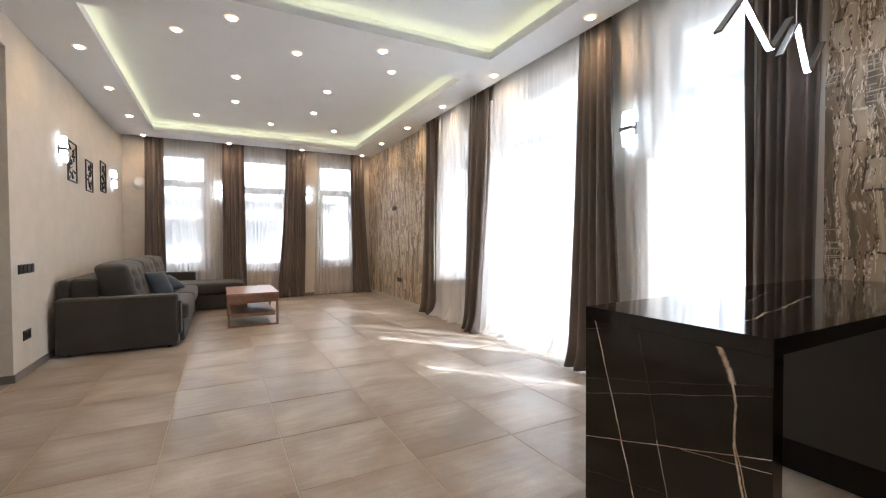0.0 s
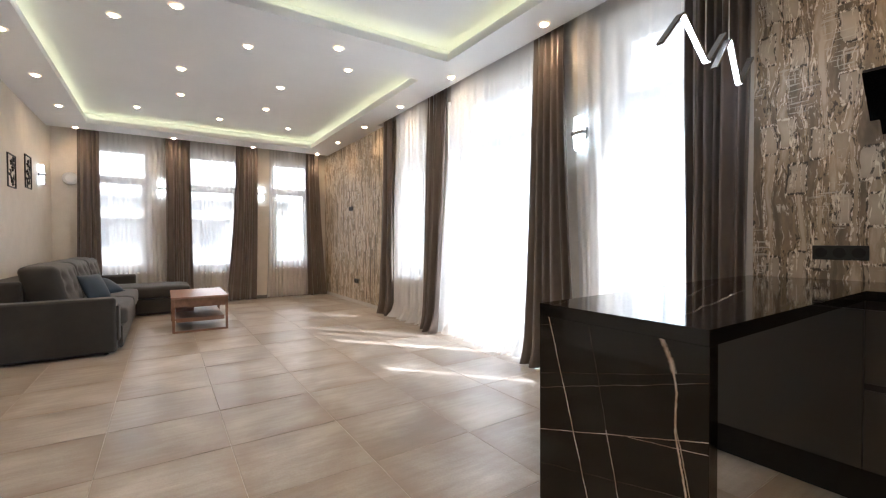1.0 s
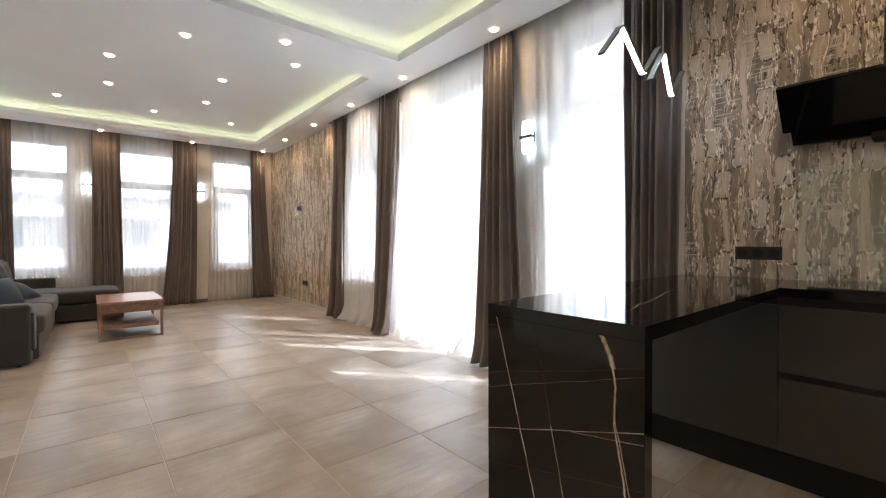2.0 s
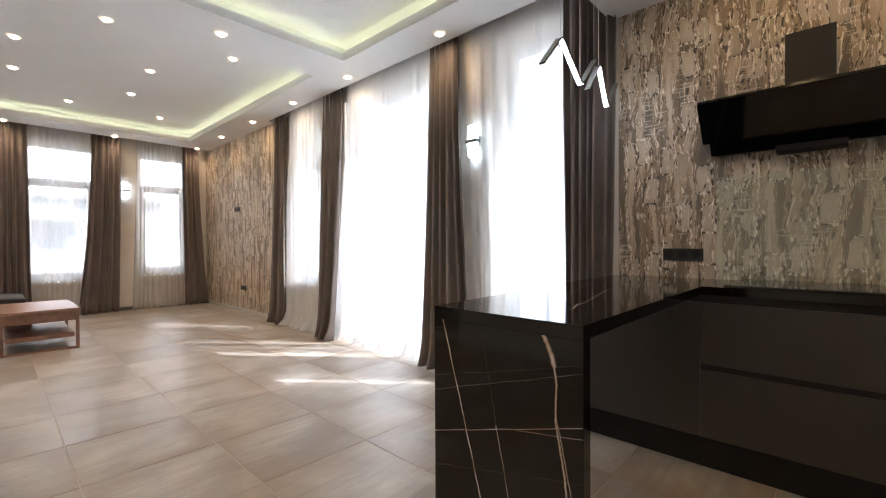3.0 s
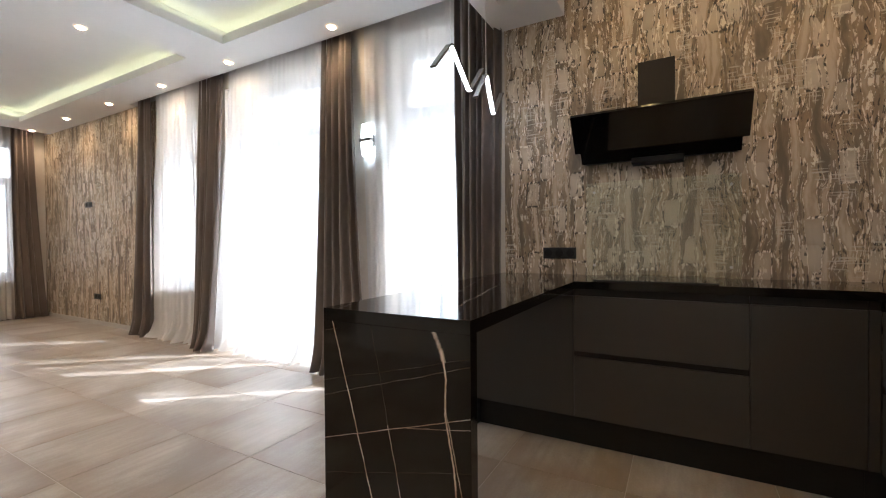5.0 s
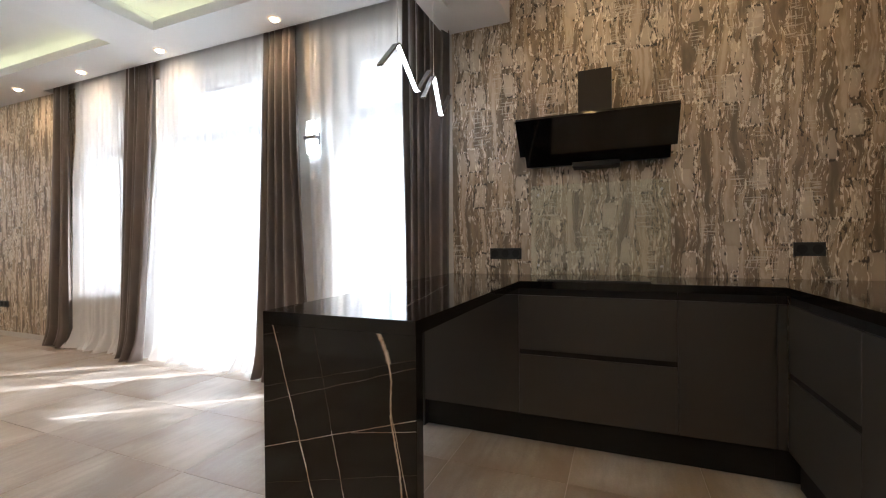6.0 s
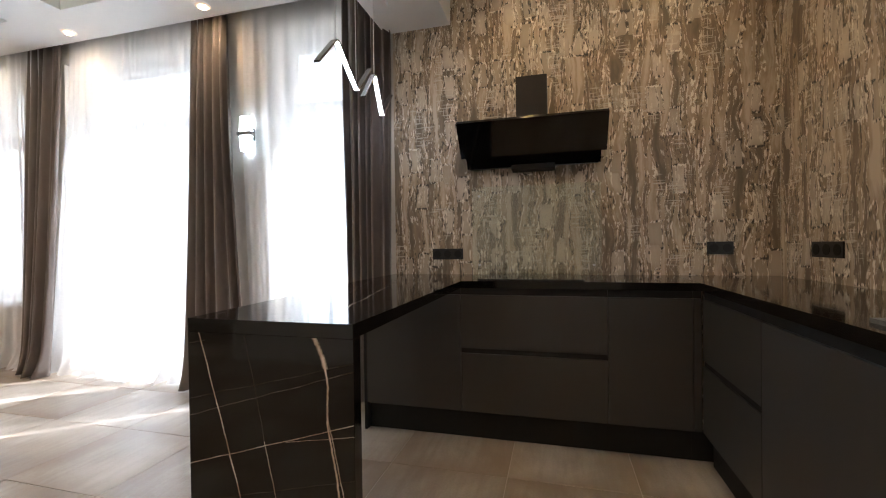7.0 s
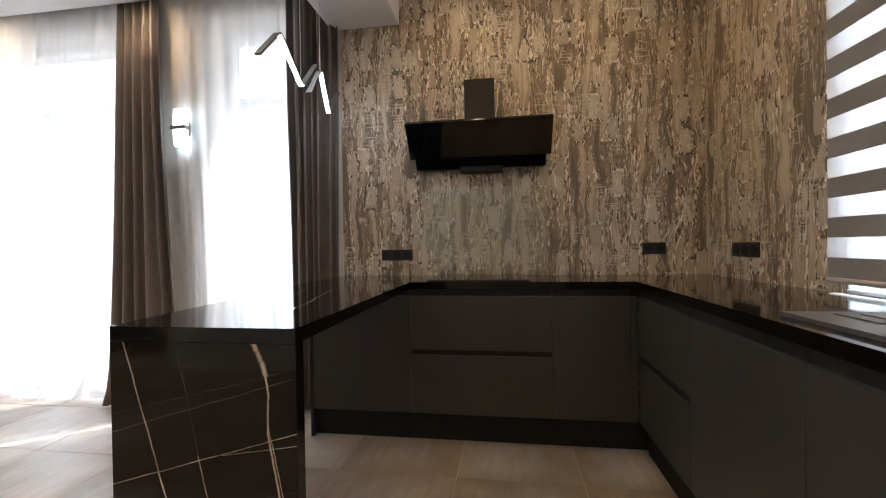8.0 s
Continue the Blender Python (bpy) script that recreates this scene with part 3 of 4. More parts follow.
DRAPE = "dark brown-grey floor-length curtain in deep folds"
RAIL = 3.12
DX, SX, DY, SY = 0.755, 0.815, NORTH - 0.125, NORTH - 0.06
for n, (top, foot, folds, toe) in enumerate((((3.498, 3.179), (3.56, 3.10), 4, 0.0), ((2.143, 1.712), (2.08, 1.75), 5, 0.095), ((0.244, -0.105), (0.243, -0.386), 5, 0.095), ((-1.132, -1.5), (-1.17, -1.50), 6, 0.0))):
    curtain("drape_curtain", "x", DX - toe, top, foot, 0.006, RAIL, folds, 0.055, CURTAIN, DRAPE + " by tall windows", "dark curtains", 10 + n, 0.003, hang=0.07 + toe)
for n, (top, foot, folds) in enumerate((((-3.25, -2.97), (-3.30, -2.95), 4), ((-2.04, -1.66), (-2.06, -1.64), 5), ((-0.89, -0.51), (-1.10, -0.56), 5), ((0.43, 0.69), (0.45, 0.84), 4))):
    curtain("drape_curtain", "y", DY, top, foot, 0.006, RAIL, folds, 0.05, CURTAIN, DRAPE + " by end windows", "dark curtains", 20 + n, 0.003)
LACE = "translucent white sheer curtain to the floor"
SHEERS = [(SX, (3.06, 2.87, 2.00), (3.12, 2.87, 2.02), 9)]
SHEERS += [(SX, (1.62, 1.38, 1.20, 1.09, 0.66, 0.57, 0.12), (1.93, 1.40, 1.20, 1.09, 0.66, 0.57, 0.25), 13)]
SHEERS += [(SX + 0.022, (-0.22, -0.72, -0.98, -1.42), (-0.30, -0.72, -0.98, -1.42), 8)]
for n, (sx, top, foot, folds) in enumerate(SHEERS):
    curtain("sheer_curtain", "x", sx - 0.002, top, foot, 0.006, RAIL, folds * 1.4, 0.030, SHEER, LACE + " before tall windows", "sheer curtains", 30 + n, slant=0.06, spread=0.10, hang=0.01)
for n, (top, foot, folds) in enumerate((((-2.99, -2.02), (-2.97, -2.04), 8), ((-1.68, -0.86), (-1.68, -1.0), 7), ((-0.27, 0.46), (-0.36, 0.47), 7))):
    curtain("sheer_curtain", "y", SY, top, foot, 0.006, RAIL, folds * 1.4, 0.026, THIN_SHEER, LACE + " before end windows", "sheer curtains", 40 + n)

# ---- lights that the place has, and an added kitchen fill ----
WARM = bpy.data.lights.new("spot_beam", "SPOT")
WARM.energy, WARM.spot_size, WARM.spot_blend, WARM.color, WARM.shadow_soft_size = 5.0, radians(148), 0.85, (1.0, 0.65, 0.35), 0.04


def ring(x, y, z, inner, outer, h, sides=28):
    bm = bmesh.new()
    loops = []
    for rad, up in ((inner, 0.004), (inner + 0.004, -h * 0.7), ((inner + outer) / 2, -h), (outer - 0.003, -h * 0.6), (outer, 0.0)):
        loops.append([bm.verts.new((x + rad * math.cos(6.28319 * i / sides), y + rad * math.sin(6.28319 * i / sides), z + up)) for i in range(sides)])
    for a, b in zip(loops, loops[1:]):
        for i in range(sides):
            bm.faces.new((a[i], a[(i + 1) % sides], b[(i + 1) % sides], b[i]))
    return bm


def ceiling_spot():
    lamp = thing("ceiling_spotlight", (0.63, 6.29, TOP), "small round recessed ceiling spotlight glowing warm white", "ceiling light", "recessed spotlights")
    part("trim_ring", ring(0.63, 6.29, TOP, 0.030, 0.056, 0.010), RING_HALO, lamp, "frosted ring with warm lamp halo put in as emission", True)
    part("lens", rod((0.63, 6.29, TOP - 0.017), (0.63, 6.29, TOP - 0.0005), 0.022, 24, 0.030), SPOT_GLOW, lamp, "glowing lens")
    beam = new("beam", WARM)
    beam.parent, beam.location = lamp, (0, 0, -0.02)
    return lamp


first_spot = ceiling_spot()
RIM = [(0.63, y) for y in (5.05, 3.80, 2.57, 1.34, -0.05)] + [(-3.24, y) for y in (6.25, 4.99, 3.74, 2.53, 1.30, -0.05)]
RIM += [(-0.62, 6.28), (-1.92, 6.27), (-1.99, 1.31), (-0.68, 1.33)]
INNER = [(-2.43, 2.05), (-1.36, 2.06), (-0.30, 2.08), (-1.90, 3.06), (-0.82, 3.08), (-1.88, 4.05), (-0.80, 4.11), (-2.39, 5.00), (-1.32, 5.04), (-0.26, 5.05)]
for x, y in RIM:
    copy_thing(first_spot, pose(x, y, TOP))
for x, y in INNER:
    copy_thing(first_spot, pose(-2.1 + (x + 2.1) * 1.0255, -2.61 + (y + 2.61) * 1.0255, HIGH))
KITCHEN_BEAM = WARM.copy()
KITCHEN_BEAM.energy, KITCHEN_BEAM.color = 4.9, (1.0, 0.61, 0.23)
KITCHEN_BEAM.spot_size, KITCHEN_BEAM.spot_blend = radians(160), 1.0
# Added fill, not a known lamp: lifts the kitchen wall and cabinet fronts.
FILL_BEAM = KITCHEN_BEAM.copy()
FILL_BEAM.energy, FILL_BEAM.color = 16.5, (1.0, 0.64, 0.32)
# The pair at x -1.75 is invented: unseen spotlights that carry the fill.
for x, y in ((0.36, -2.42), (0.36, -3.28), (-1.75, -2.20), (-1.75, -3.0)):
    spot = copy_thing(first_spot, pose(x, y, TOP))
    for child in spot.children:
        if child.type == "LIGHT":
            child.data = KITCHEN_BEAM if x > 0 else FILL_BEAM


def sconce(axis, d, out, a, z, group):
    """Wall lamp: two glowing glass boxes above and under a dark bar. out: the way into the room."""
    base = (d, a, z) if axis == "x" else (a, d, z)
    lamp = thing("wall_sconce", base, "white glowing glass wall lamp with a dark middle bar", "wall lamp", group)

    def piece(kind, w, e0, e1, h0, h1, mat, soft, label, taper=0.0):
        lo, hi = sorted((d + out * e0, d + out * e1))
        bm = box(lo, hi, a - w, a + w, z + h0, z + h1, soft) if axis == "x" else box(a - w, a + w, lo, hi, z + h0, z + h1, soft)
        for v in bm.verts:
            k = 1 if axis == "x" else 0
            v.co[k] = a + (v.co[k] - a) * (1 - taper * abs(v.co.z - z) / 0.136)
        part(kind, bm, mat, lamp, label)

    piece("back_plate", 0.045, -0.069 if d == EAST - 0.07 else 0.0, 0.012, -0.05, 0.05, LAMP_METAL, 0.003, "dark metal plate")
    piece("bar", 0.062, 0.012, 0.070, -0.014, 0.014, LAMP_METAL, 0.003, "dark metal bar")
    piece("upper_shade", 0.050, 0.014, 0.060, 0.016, 0.136, SCONCE_GLOW, 0.006, "glowing white glass", 0.28)
    piece("lower_shade", 0.050, 0.014, 0.060, -0.136, -0.016, SCONCE_GLOW, 0.006, "glowing white glass", 0.28)


sconce("x", EAST - 0.07, -1, -0.30, 2.02, "wall lamps")
sconce("y", NORTH, -1, -2.10, 2.11, "wall lamps")
sconce("y", NORTH, -1, -0.44, 2.11, "wall lamps")
sconce("x", WEST, 1, 3.32, 2.14, "wall lamps")
sconce("x", WEST, 1, 5.80, 2.14, "wall lamps")


def zigzag(points, y, lo, hi, width):
    """A bent flat bar along points (x, z), from lo to hi across its thickness, with rounded bends."""
    path = []
    for i, p in enumerate(points):
        p = Vector((p[0], 0, p[1]))
        if 0 < i < len(points) - 1:
            a, b = Vector((points[i - 1][0], 0, points[i - 1][1])), Vector((points[i + 1][0], 0, points[i + 1][1]))
            s, e = p + (a - p).normalized() * 0.028, p + (b - p).normalized() * 0.028
            for k in range(6):
                t = k / 5
                path.append(s * (1 - t) ** 2 + p * 2 * t * (1 - t) + e * t ** 2)
        else:
            path.append(p)
    bm = bmesh.new()
    loops = []
    for i, p in enumerate(path):
        way = (path[min(i + 1, len(path) - 1)] - path[max(i - 1, 0)]).normalized()
        up = Vector((-way.z, 0, way.x))
        loops.append([bm.verts.new(p + up * h + Vector((0, y + w, 0))) for h, w in ((lo, -width), (lo, width), (hi, width), (hi, -width))])
    for a, b in zip(loops, loops[1:]):
        for i in range(4):
            bm.faces.new((a[i], a[(i + 1) % 4], b[(i + 1) % 4], b[i]))
    bm.faces.new(loops[0])
    bm.faces.new(loops[-1])
    return bm


def pendant():
    y = -1.58
    lamp = thing("pendant_lamp", (0.18, y, 2.0), "zigzag dark metal pendant lamp with a glowing underside over the bar", "pendant lamp")
    runs = [[(-0.290, 1.985), (-0.112, 2.170), (0.115, 1.990), (0.292, 2.178)], [(0.198, 1.985), (0.352, 2.175), (0.466, 1.952), (0.614, 2.132)]]
    for run in runs:
        bar = part("bar", zigzag(run, y, -0.002, 0.008, 0.0155), PENDANT_METAL, lamp, "dark metal zigzag bar")
        inner = [(run[0][0] * 0.96 + run[1][0] * 0.04, run[0][1] * 0.96 + run[1][1] * 0.04), run[1], run[2], (run[3][0] * 0.96 + run[2][0] * 0.04, run[3][1] * 0.96 + run[2][1] * 0.04)]
        part("diffuser", zigzag(inner, y, -0.004, -0.0022, 0.0115), PENDANT_GLOW, bar, "glowing white strip")
    for x, z in ((-0.112, 2.165), (0.110, 2.01), (0.352, 2.17)):
        part("cable", rod((x, y, z), (x, y, 2.66), 0.0026, 8), PVC, lamp, "thin pale hanging cable")
    part("canopy", box(-0.2, 0.5, y - 0.04, y + 0.04, 2.65, 2.681, 0.004), PVC, lamp, "white ceiling box")


pendant()

# ---- kitchen ----


def slab(outline, z0, z1):
    bm = bmesh.new()
    face = bm.faces.new([bm.verts.new((x, y, z0)) for x, y in outline])
    r = bmesh.ops.extrude_face_region(bm, geom=[face])
    bmesh.ops.translate(bm, verts=[v for v in r["geom"] if isinstance(v, bmesh.types.BMVert)], vec=(0, 0, z1 - z0))
    bmesh.ops.bevel(bm, geom=list(bm.edges), offset=0.001, segments=2, affect="EDGES")
    return bm


def worktop():
    w = thing("worktop", (0, 0, 0), "polished black stone worktop with pale veins and a bar end panel", "worktop")
    wall = EAST - 0.006
    part("bar_slab", slab([(-1.015, -2.114), (0.3345, -2.108), (0.3345, -1.486), (-1.015, -1.567)], 0.88, 0.92), MARBLE, w)
    part("back_slab", slab([(0.335, -3.335), (wall, -3.335), (wall, -1.486), (0.335, -1.486)], 0.88, 0.92), MARBLE, w)
    part("sink_slab", slab([(-2.4, SOUTH + 0.006), (wall, SOUTH + 0.006), (wall, -3.3355), (-2.4, -3.3355)], 0.88, 0.92), MARBLE, w)
    part("end_panel", box(-1.015, -0.972, -2.114, -1.567, 0.0, 0.8795, 0.0012), MARBLE, w, "black stone end panel with pale veins")


worktop()


def cabinet(axis, face, into, a0, a1, drawers, label):
    """Base unit; face: the plane of its fronts, into: the way to the wall."""
    base = (face, (a0 + a1) / 2, 0) if axis == "x" else ((a0 + a1) / 2, face, 0)
    unit = thing("base_cabinet", base, label, "cabinet", "kitchen base cabinets")

    def piece(kind, b0, b1, e0, e1, h0, h1, mat, soft=0.0015, parent=None, label=""):
        lo, hi = sorted((face + into * e0, face + into * e1))
        bm = box(lo, hi, b0, b1, h0, h1, soft) if axis == "x" else box(b0, b1, lo, hi, h0, h1, soft)
        return part(kind, bm, mat, parent or unit, label)

    g = 0.0015
    piece("body", a0 + g, a1 - g, 0.022, 0.50, 0.16, 0.8795, KICK, 0)
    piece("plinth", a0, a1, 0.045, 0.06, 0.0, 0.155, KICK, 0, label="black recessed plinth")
    if drawers:
        piece("drawer_front", a0 + g, a1 - g, 0.0, 0.02, 0.532, 0.839, FRONT)
        piece("drawer_front", a0 + g, a1 - g, 0.0, 0.02, 0.165, 0.502, FRONT)
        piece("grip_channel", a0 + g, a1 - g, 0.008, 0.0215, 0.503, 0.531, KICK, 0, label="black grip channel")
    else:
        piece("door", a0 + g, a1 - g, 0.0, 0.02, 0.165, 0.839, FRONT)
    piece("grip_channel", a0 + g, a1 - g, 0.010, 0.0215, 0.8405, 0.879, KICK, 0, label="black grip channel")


tagged(part("cabinet_side_panel", box(0.342, 0.86, -1.5045, -1.487, 0.0, 0.8795, 0.0015), KICK), "black side panel closing the end cabinet to the floor", "panel")
FX, FY = 0.345, -3.345
GREY = "dark taupe matt base cabinet under black worktop, "
cabinet("x", FX, 1, -2.10, -1.505, False, GREY + "plain door")
cabinet("x", FX, 1, -2.90, -2.10, True, GREY + "two wide drawers")
cabinet("x", FX, 1, -3.305, -2.90, False, GREY + "plain corner front")


def corner_filler():
    f = thing("corner_filler", (FX, -3.325, 0), "narrow dark taupe filler panel between two corner cabinets", "panel")
    part("front_strip", box(FX + 0.0005, FX + 0.02, FY + 0.0005, -3.3065, 0.165, 0.839, 0.001), FRONT, f)
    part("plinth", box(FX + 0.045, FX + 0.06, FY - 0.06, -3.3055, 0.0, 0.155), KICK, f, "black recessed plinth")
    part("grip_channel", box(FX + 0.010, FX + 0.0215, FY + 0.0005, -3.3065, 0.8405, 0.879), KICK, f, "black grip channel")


corner_filler()
cabinet("y", FY, -1, -0.29, FX - 0.002, True, GREY + "two drawers")
cabinet("y", FY, -1, -0.925, -0.29, False, GREY + "plain door")
cabinet("y", FY, -1, -1.60, -0.925, False, GREY + "plain sink door")
cabinet("y", FY, -1, -2.38, -1.60, False, GREY + "plain end door")


def hood():
    h = thing("cooker_hood", (EAST, -2.49, 1.6), "black slanted glass cooker hood with a dark chimney on the wall", "cooker hood")
    bm = bmesh.new()
    side = [(0.565, 1.888), (0.585, 1.908), (0.735, 1.708), (0.715, 1.695)]
    for y in (-2.035, -2.945):
        for x, z in side:
            bm.verts.new((x, y, z))
    bm.verts.ensure_lookup_table()
    v = bm.verts
    for f in ((0, 1, 2, 3), (4, 7, 6, 5), (0, 4, 5, 1), (1, 5, 6, 2), (2, 6, 7, 3), (3, 7, 4, 0)):
        bm.faces.new([v[i] for i in f])
    bmesh.ops.bevel(bm, geom=list(bm.edges), offset=0.002, segments=2, affect="EDGES")
    part("glass_panel", bm, BLACK_GLASS, h, "black glass slanted panel")
    bm = bmesh.new()
    body = [(0.62, 1.905), (0.872, 1.905), (0.872, 1.645), (0.795, 1.645), (0.77, 1.70)]
    lo = [bm.verts.new((x, -2.075, z)) for x, z in body]
    hi = [bm.verts.new((x, -2.905, z)) for x, z in body]
    bm.faces.new(lo)
    bm.faces.new(hi[::-1])
    for i in range(len(body)):
        bm.faces.new((lo[i], lo[(i + 1) % 5], hi[(i + 1) % 5], hi[i]))
    part("body", bm, BLACK, h)
    flap = box(0.0, 0.010, -2.065, -2.915, -0.043, 0.043, 0.002)
    bmesh.ops.transform(flap, matrix=pose(0.752, 0, 1.668, 0, -38, 0), verts=flap.verts)
    part("lower_panel", flap, BLACK_GLASS, h, "black glass lower flap")
    part("filter_box", box(0.745, 0.87, -2.36, -2.64, 1.612, 1.6448, 0.004), KICK, h)
    part("chimney", box(0.65, 0.872, -2.595, -2.405, 1.9055, 2.175, 0.002), CHIMNEY, h, "dark grey metal chimney")


hood()


def splash():
    g = thing("glass_splashback", (EAST, -2.5, 0.92), "clear greenish glass splashback fixed with four studs behind the hob", "splashback")
    part("pane", box(EAST - 0.018, EAST - 0.012, -2.925, -2.075, 0.922, 1.525, 0.001), SPLASH, g, "greenish clear glass").visible_shadow = False
    for y in (-2.125, -2.875):
        for z in (0.985, 1.462):
            part("stud", rod((EAST - 0.006, y, z), (EAST - 0.024, y, z), 0.008, 14), STEEL, g, "steel stud")


splash()


def hob():
    h = thing("hob", (0.6, -2.49, 0.92), "black glass hob set on the black worktop", "hob")
    part("glass_top", box(0.40, 0.83, -2.785, -2.195, 0.9205, 0.927, 0.002), BLACK_GLASS, h)
    part("trim", box(0.396, 0.40, -2.785, -2.195, 0.9205, 0.926), BLACK, h)


hob()


def sink():
    s = thing("kitchen_sink", (-1.2, -3.62, 0.92), "dark grey composite sink set in the black worktop", "sink")
    xs, ys = [-1.55, -1.48, -0.98, -0.74], [-3.86, -3.80, -3.47, -3.40]
    part("rim", solid_grid(xs, ys, [0.9205, 0.932], lambda x, y, z: -1.48 < x < -0.98 and -3.80 < y < -3.47), GRANITE, s, "dark grey speckled rim")
    part("bowl", box(-1.478, -0.982, -3.798, -3.472, 0.9207, 0.9225), GRANITE, s)
    for i in range(5):
        y = -3.75 + i * 0.06
        part("drain_rib", box(-0.93, -0.79, y, y + 0.012, 0.932, 0.935, 0.001), GRANITE, s)
    part("tap_body", rod((-1.22, -3.835, 0.93), (-1.22, -3.835, 1.2), 0.014, 14), LAMP_METAL, s, "dark metal tap")
    part("tap_spout", rod((-1.22, -3.835, 1.195), (-1.22, -3.63, 1.22), 0.011, 14), LAMP_METAL, s, "dark metal spout")


sink()


def socket(axis, d, out, a0, a1, z0, z1, gangs, label, switch=False):
    """Black plate with its sockets or rockers."""
    base = (d, (a0 + a1) / 2, z0) if axis == "x" else ((a0 + a1) / 2, d, z0)
    s = thing("light_switch" if switch else "wall_socket", base, label, "switch" if switch else "socket", "black wall sockets")

    def piece(kind, b0, b1, e0, e1, h0, h1, soft):
        lo, hi = sorted((d + out * e0, d + out * e1))
        bm = box(lo, hi, b0, b1, h0, h1, soft) if axis == "x" else box(b0, b1, lo, hi, h0, h1, soft)
        return part(kind, bm, BLACK, s)

    piece("plate", a0, a1, 0.0, 0.008, z0, z1, 0.002)
    step = (a1 - a0) / gangs
    for i in range(gangs):
        m = a0 + step * (i + 0.5)
        if switch:
            piece("rocker", m - step * 0.4, m + step * 0.4, 0.008, 0.012, z0 + 0.01, z1 - 0.01, 0.001)
        else:
            tube = (d + out * 0.0082, m, (z0 + z1) / 2) if axis == "x" else (m, d + out * 0.0082, (z0 + z1) / 2)
            far = (d + out * 0.0105, m, (z0 + z1) / 2) if axis == "x" else (m, d + out * 0.0105, (z0 + z1) / 2)
            part("insert", rod(tube, far, min(step, z1 - z0) * 0.36, 20), KICK, s, "round black insert")


KX = EAST - 0.005
socket("x", KX, -1, -2.007, -1.783, 1.026, 1.102, 3, "black triple wall socket beside the glass splashback")
socket("x", KX, -1, -3.671, -3.528, 1.050, 1.126, 2, "black double wall socket over the corner worktop")
socket("y", SOUTH + 0.005, 1, 0.30, 0.55, 1.042, 1.120, 3, "black triple wall socket beside the kitchen window")
socket("x", KX, -1, 4.93, 5.14, 1.72, 1.80, 2, "black double wall socket at screen height on the patterned wall")
socket("x", KX, -1, 4.70, 4.90, 0.37, 0.45, 2, "black double wall socket low on the patterned wall")
socket("x", WEST, 1, 2.19, 2.52, 0.875, 0.955, 4, "black four-gang light switch on the beige wall", True)
socket("x", WEST, 1, 2.26, 2.42, 0.30, 0.385, 2, "black wall socket low on the beige wall")
socket("y", NORTH, -1, 0.10, 0.16, 0.28, 0.36, 1, "small black socket behind the sheer curtain")
socket("y", NORTH, -1, 0.24, 0.30, 0.28, 0.36, 1, "small black socket behind the sheer curtain")


def zebra_blind():
    x0, x1, y = -1.72, -0.212, SOUTH + 0.045
    b = thing("zebra_blind", ((x0 + x1) / 2, y, 1.0), "grey and translucent striped day-night roller blind over the kitchen window", "blind")
    z, n = 0.985, 0
    while z < 2.42:
        part("opaque_band", box(x0, x1, y, y + 0.0015, z, z + 0.075), BLIND, b, "grey opaque band")
        part("sheer_band", box(x0, x1, y, y + 0.001, z + 0.0752, z + 0.1498), SHEER, b, "translucent white band")
        z += 0.15
    part("bottom_bar", rod((x0, y, 0.975), (x1, y, 0.975), 0.011, 10), BASE_PALE, b, "pale grey bottom bar")
    part("cassette", box(x0 - 0.01, x1 + 0.01, SOUTH + 0.006, y + 0.04, 2.44, 2.52, 0.01), BASE_PALE, b, "pale grey cassette")


zebra_blind()

# ---- living room ----


def cushion(x0, x1, y0, y1, z0, z1, puff=0.035, tufts=(), lean=0.0, cuts_n=12, soft=0.5):
    """A stuffed block: bulging faces, soft edges, optional tufting grid on its faces towards +x and up."""
    bm = box(x0, x1, y0, y1, z0, z1)
    bmesh.ops.subdivide_edges(bm, edges=list(bm.edges), cuts=cuts_n, use_grid_fill=True)
    c = Vector(((x0 + x1) / 2, (y0 + y1) / 2, (z0 + z1) / 2))
    h = Vector(((x1 - x0) / 2, (y1 - y0) / 2, (z1 - z0) / 2))
    r = min(h) * soft
    for v in bm.verts:
        p = v.co - c
        inner = Vector([max(-(h[i] - r), min(h[i] - r, p[i])) for i in range(3)])
        d = p - inner
        if d.length > 1e-6:
            p = inner + d.normalized() * min(d.length, r)
        q = Vector([p[i] / h[i] for i in range(3)])
        swell = [puff * (1 - q[(i + 1) % 3] ** 2) * (1 - q[(i + 2) % 3] ** 2) * q[i] ** 3 for i in range(3)]
        p = p + Vector(swell)
        for ty, tz in tufts:
            near = math.exp(-(((p.y - ty * h.y) / 0.05) ** 2 + ((p.z - tz * h.z) / 0.045) ** 2))
            if q.x > 0:
                p.x -= 0.045 * near
        p.x -= lean * (p.z + h.z)
        v.co = c + p
    return bm


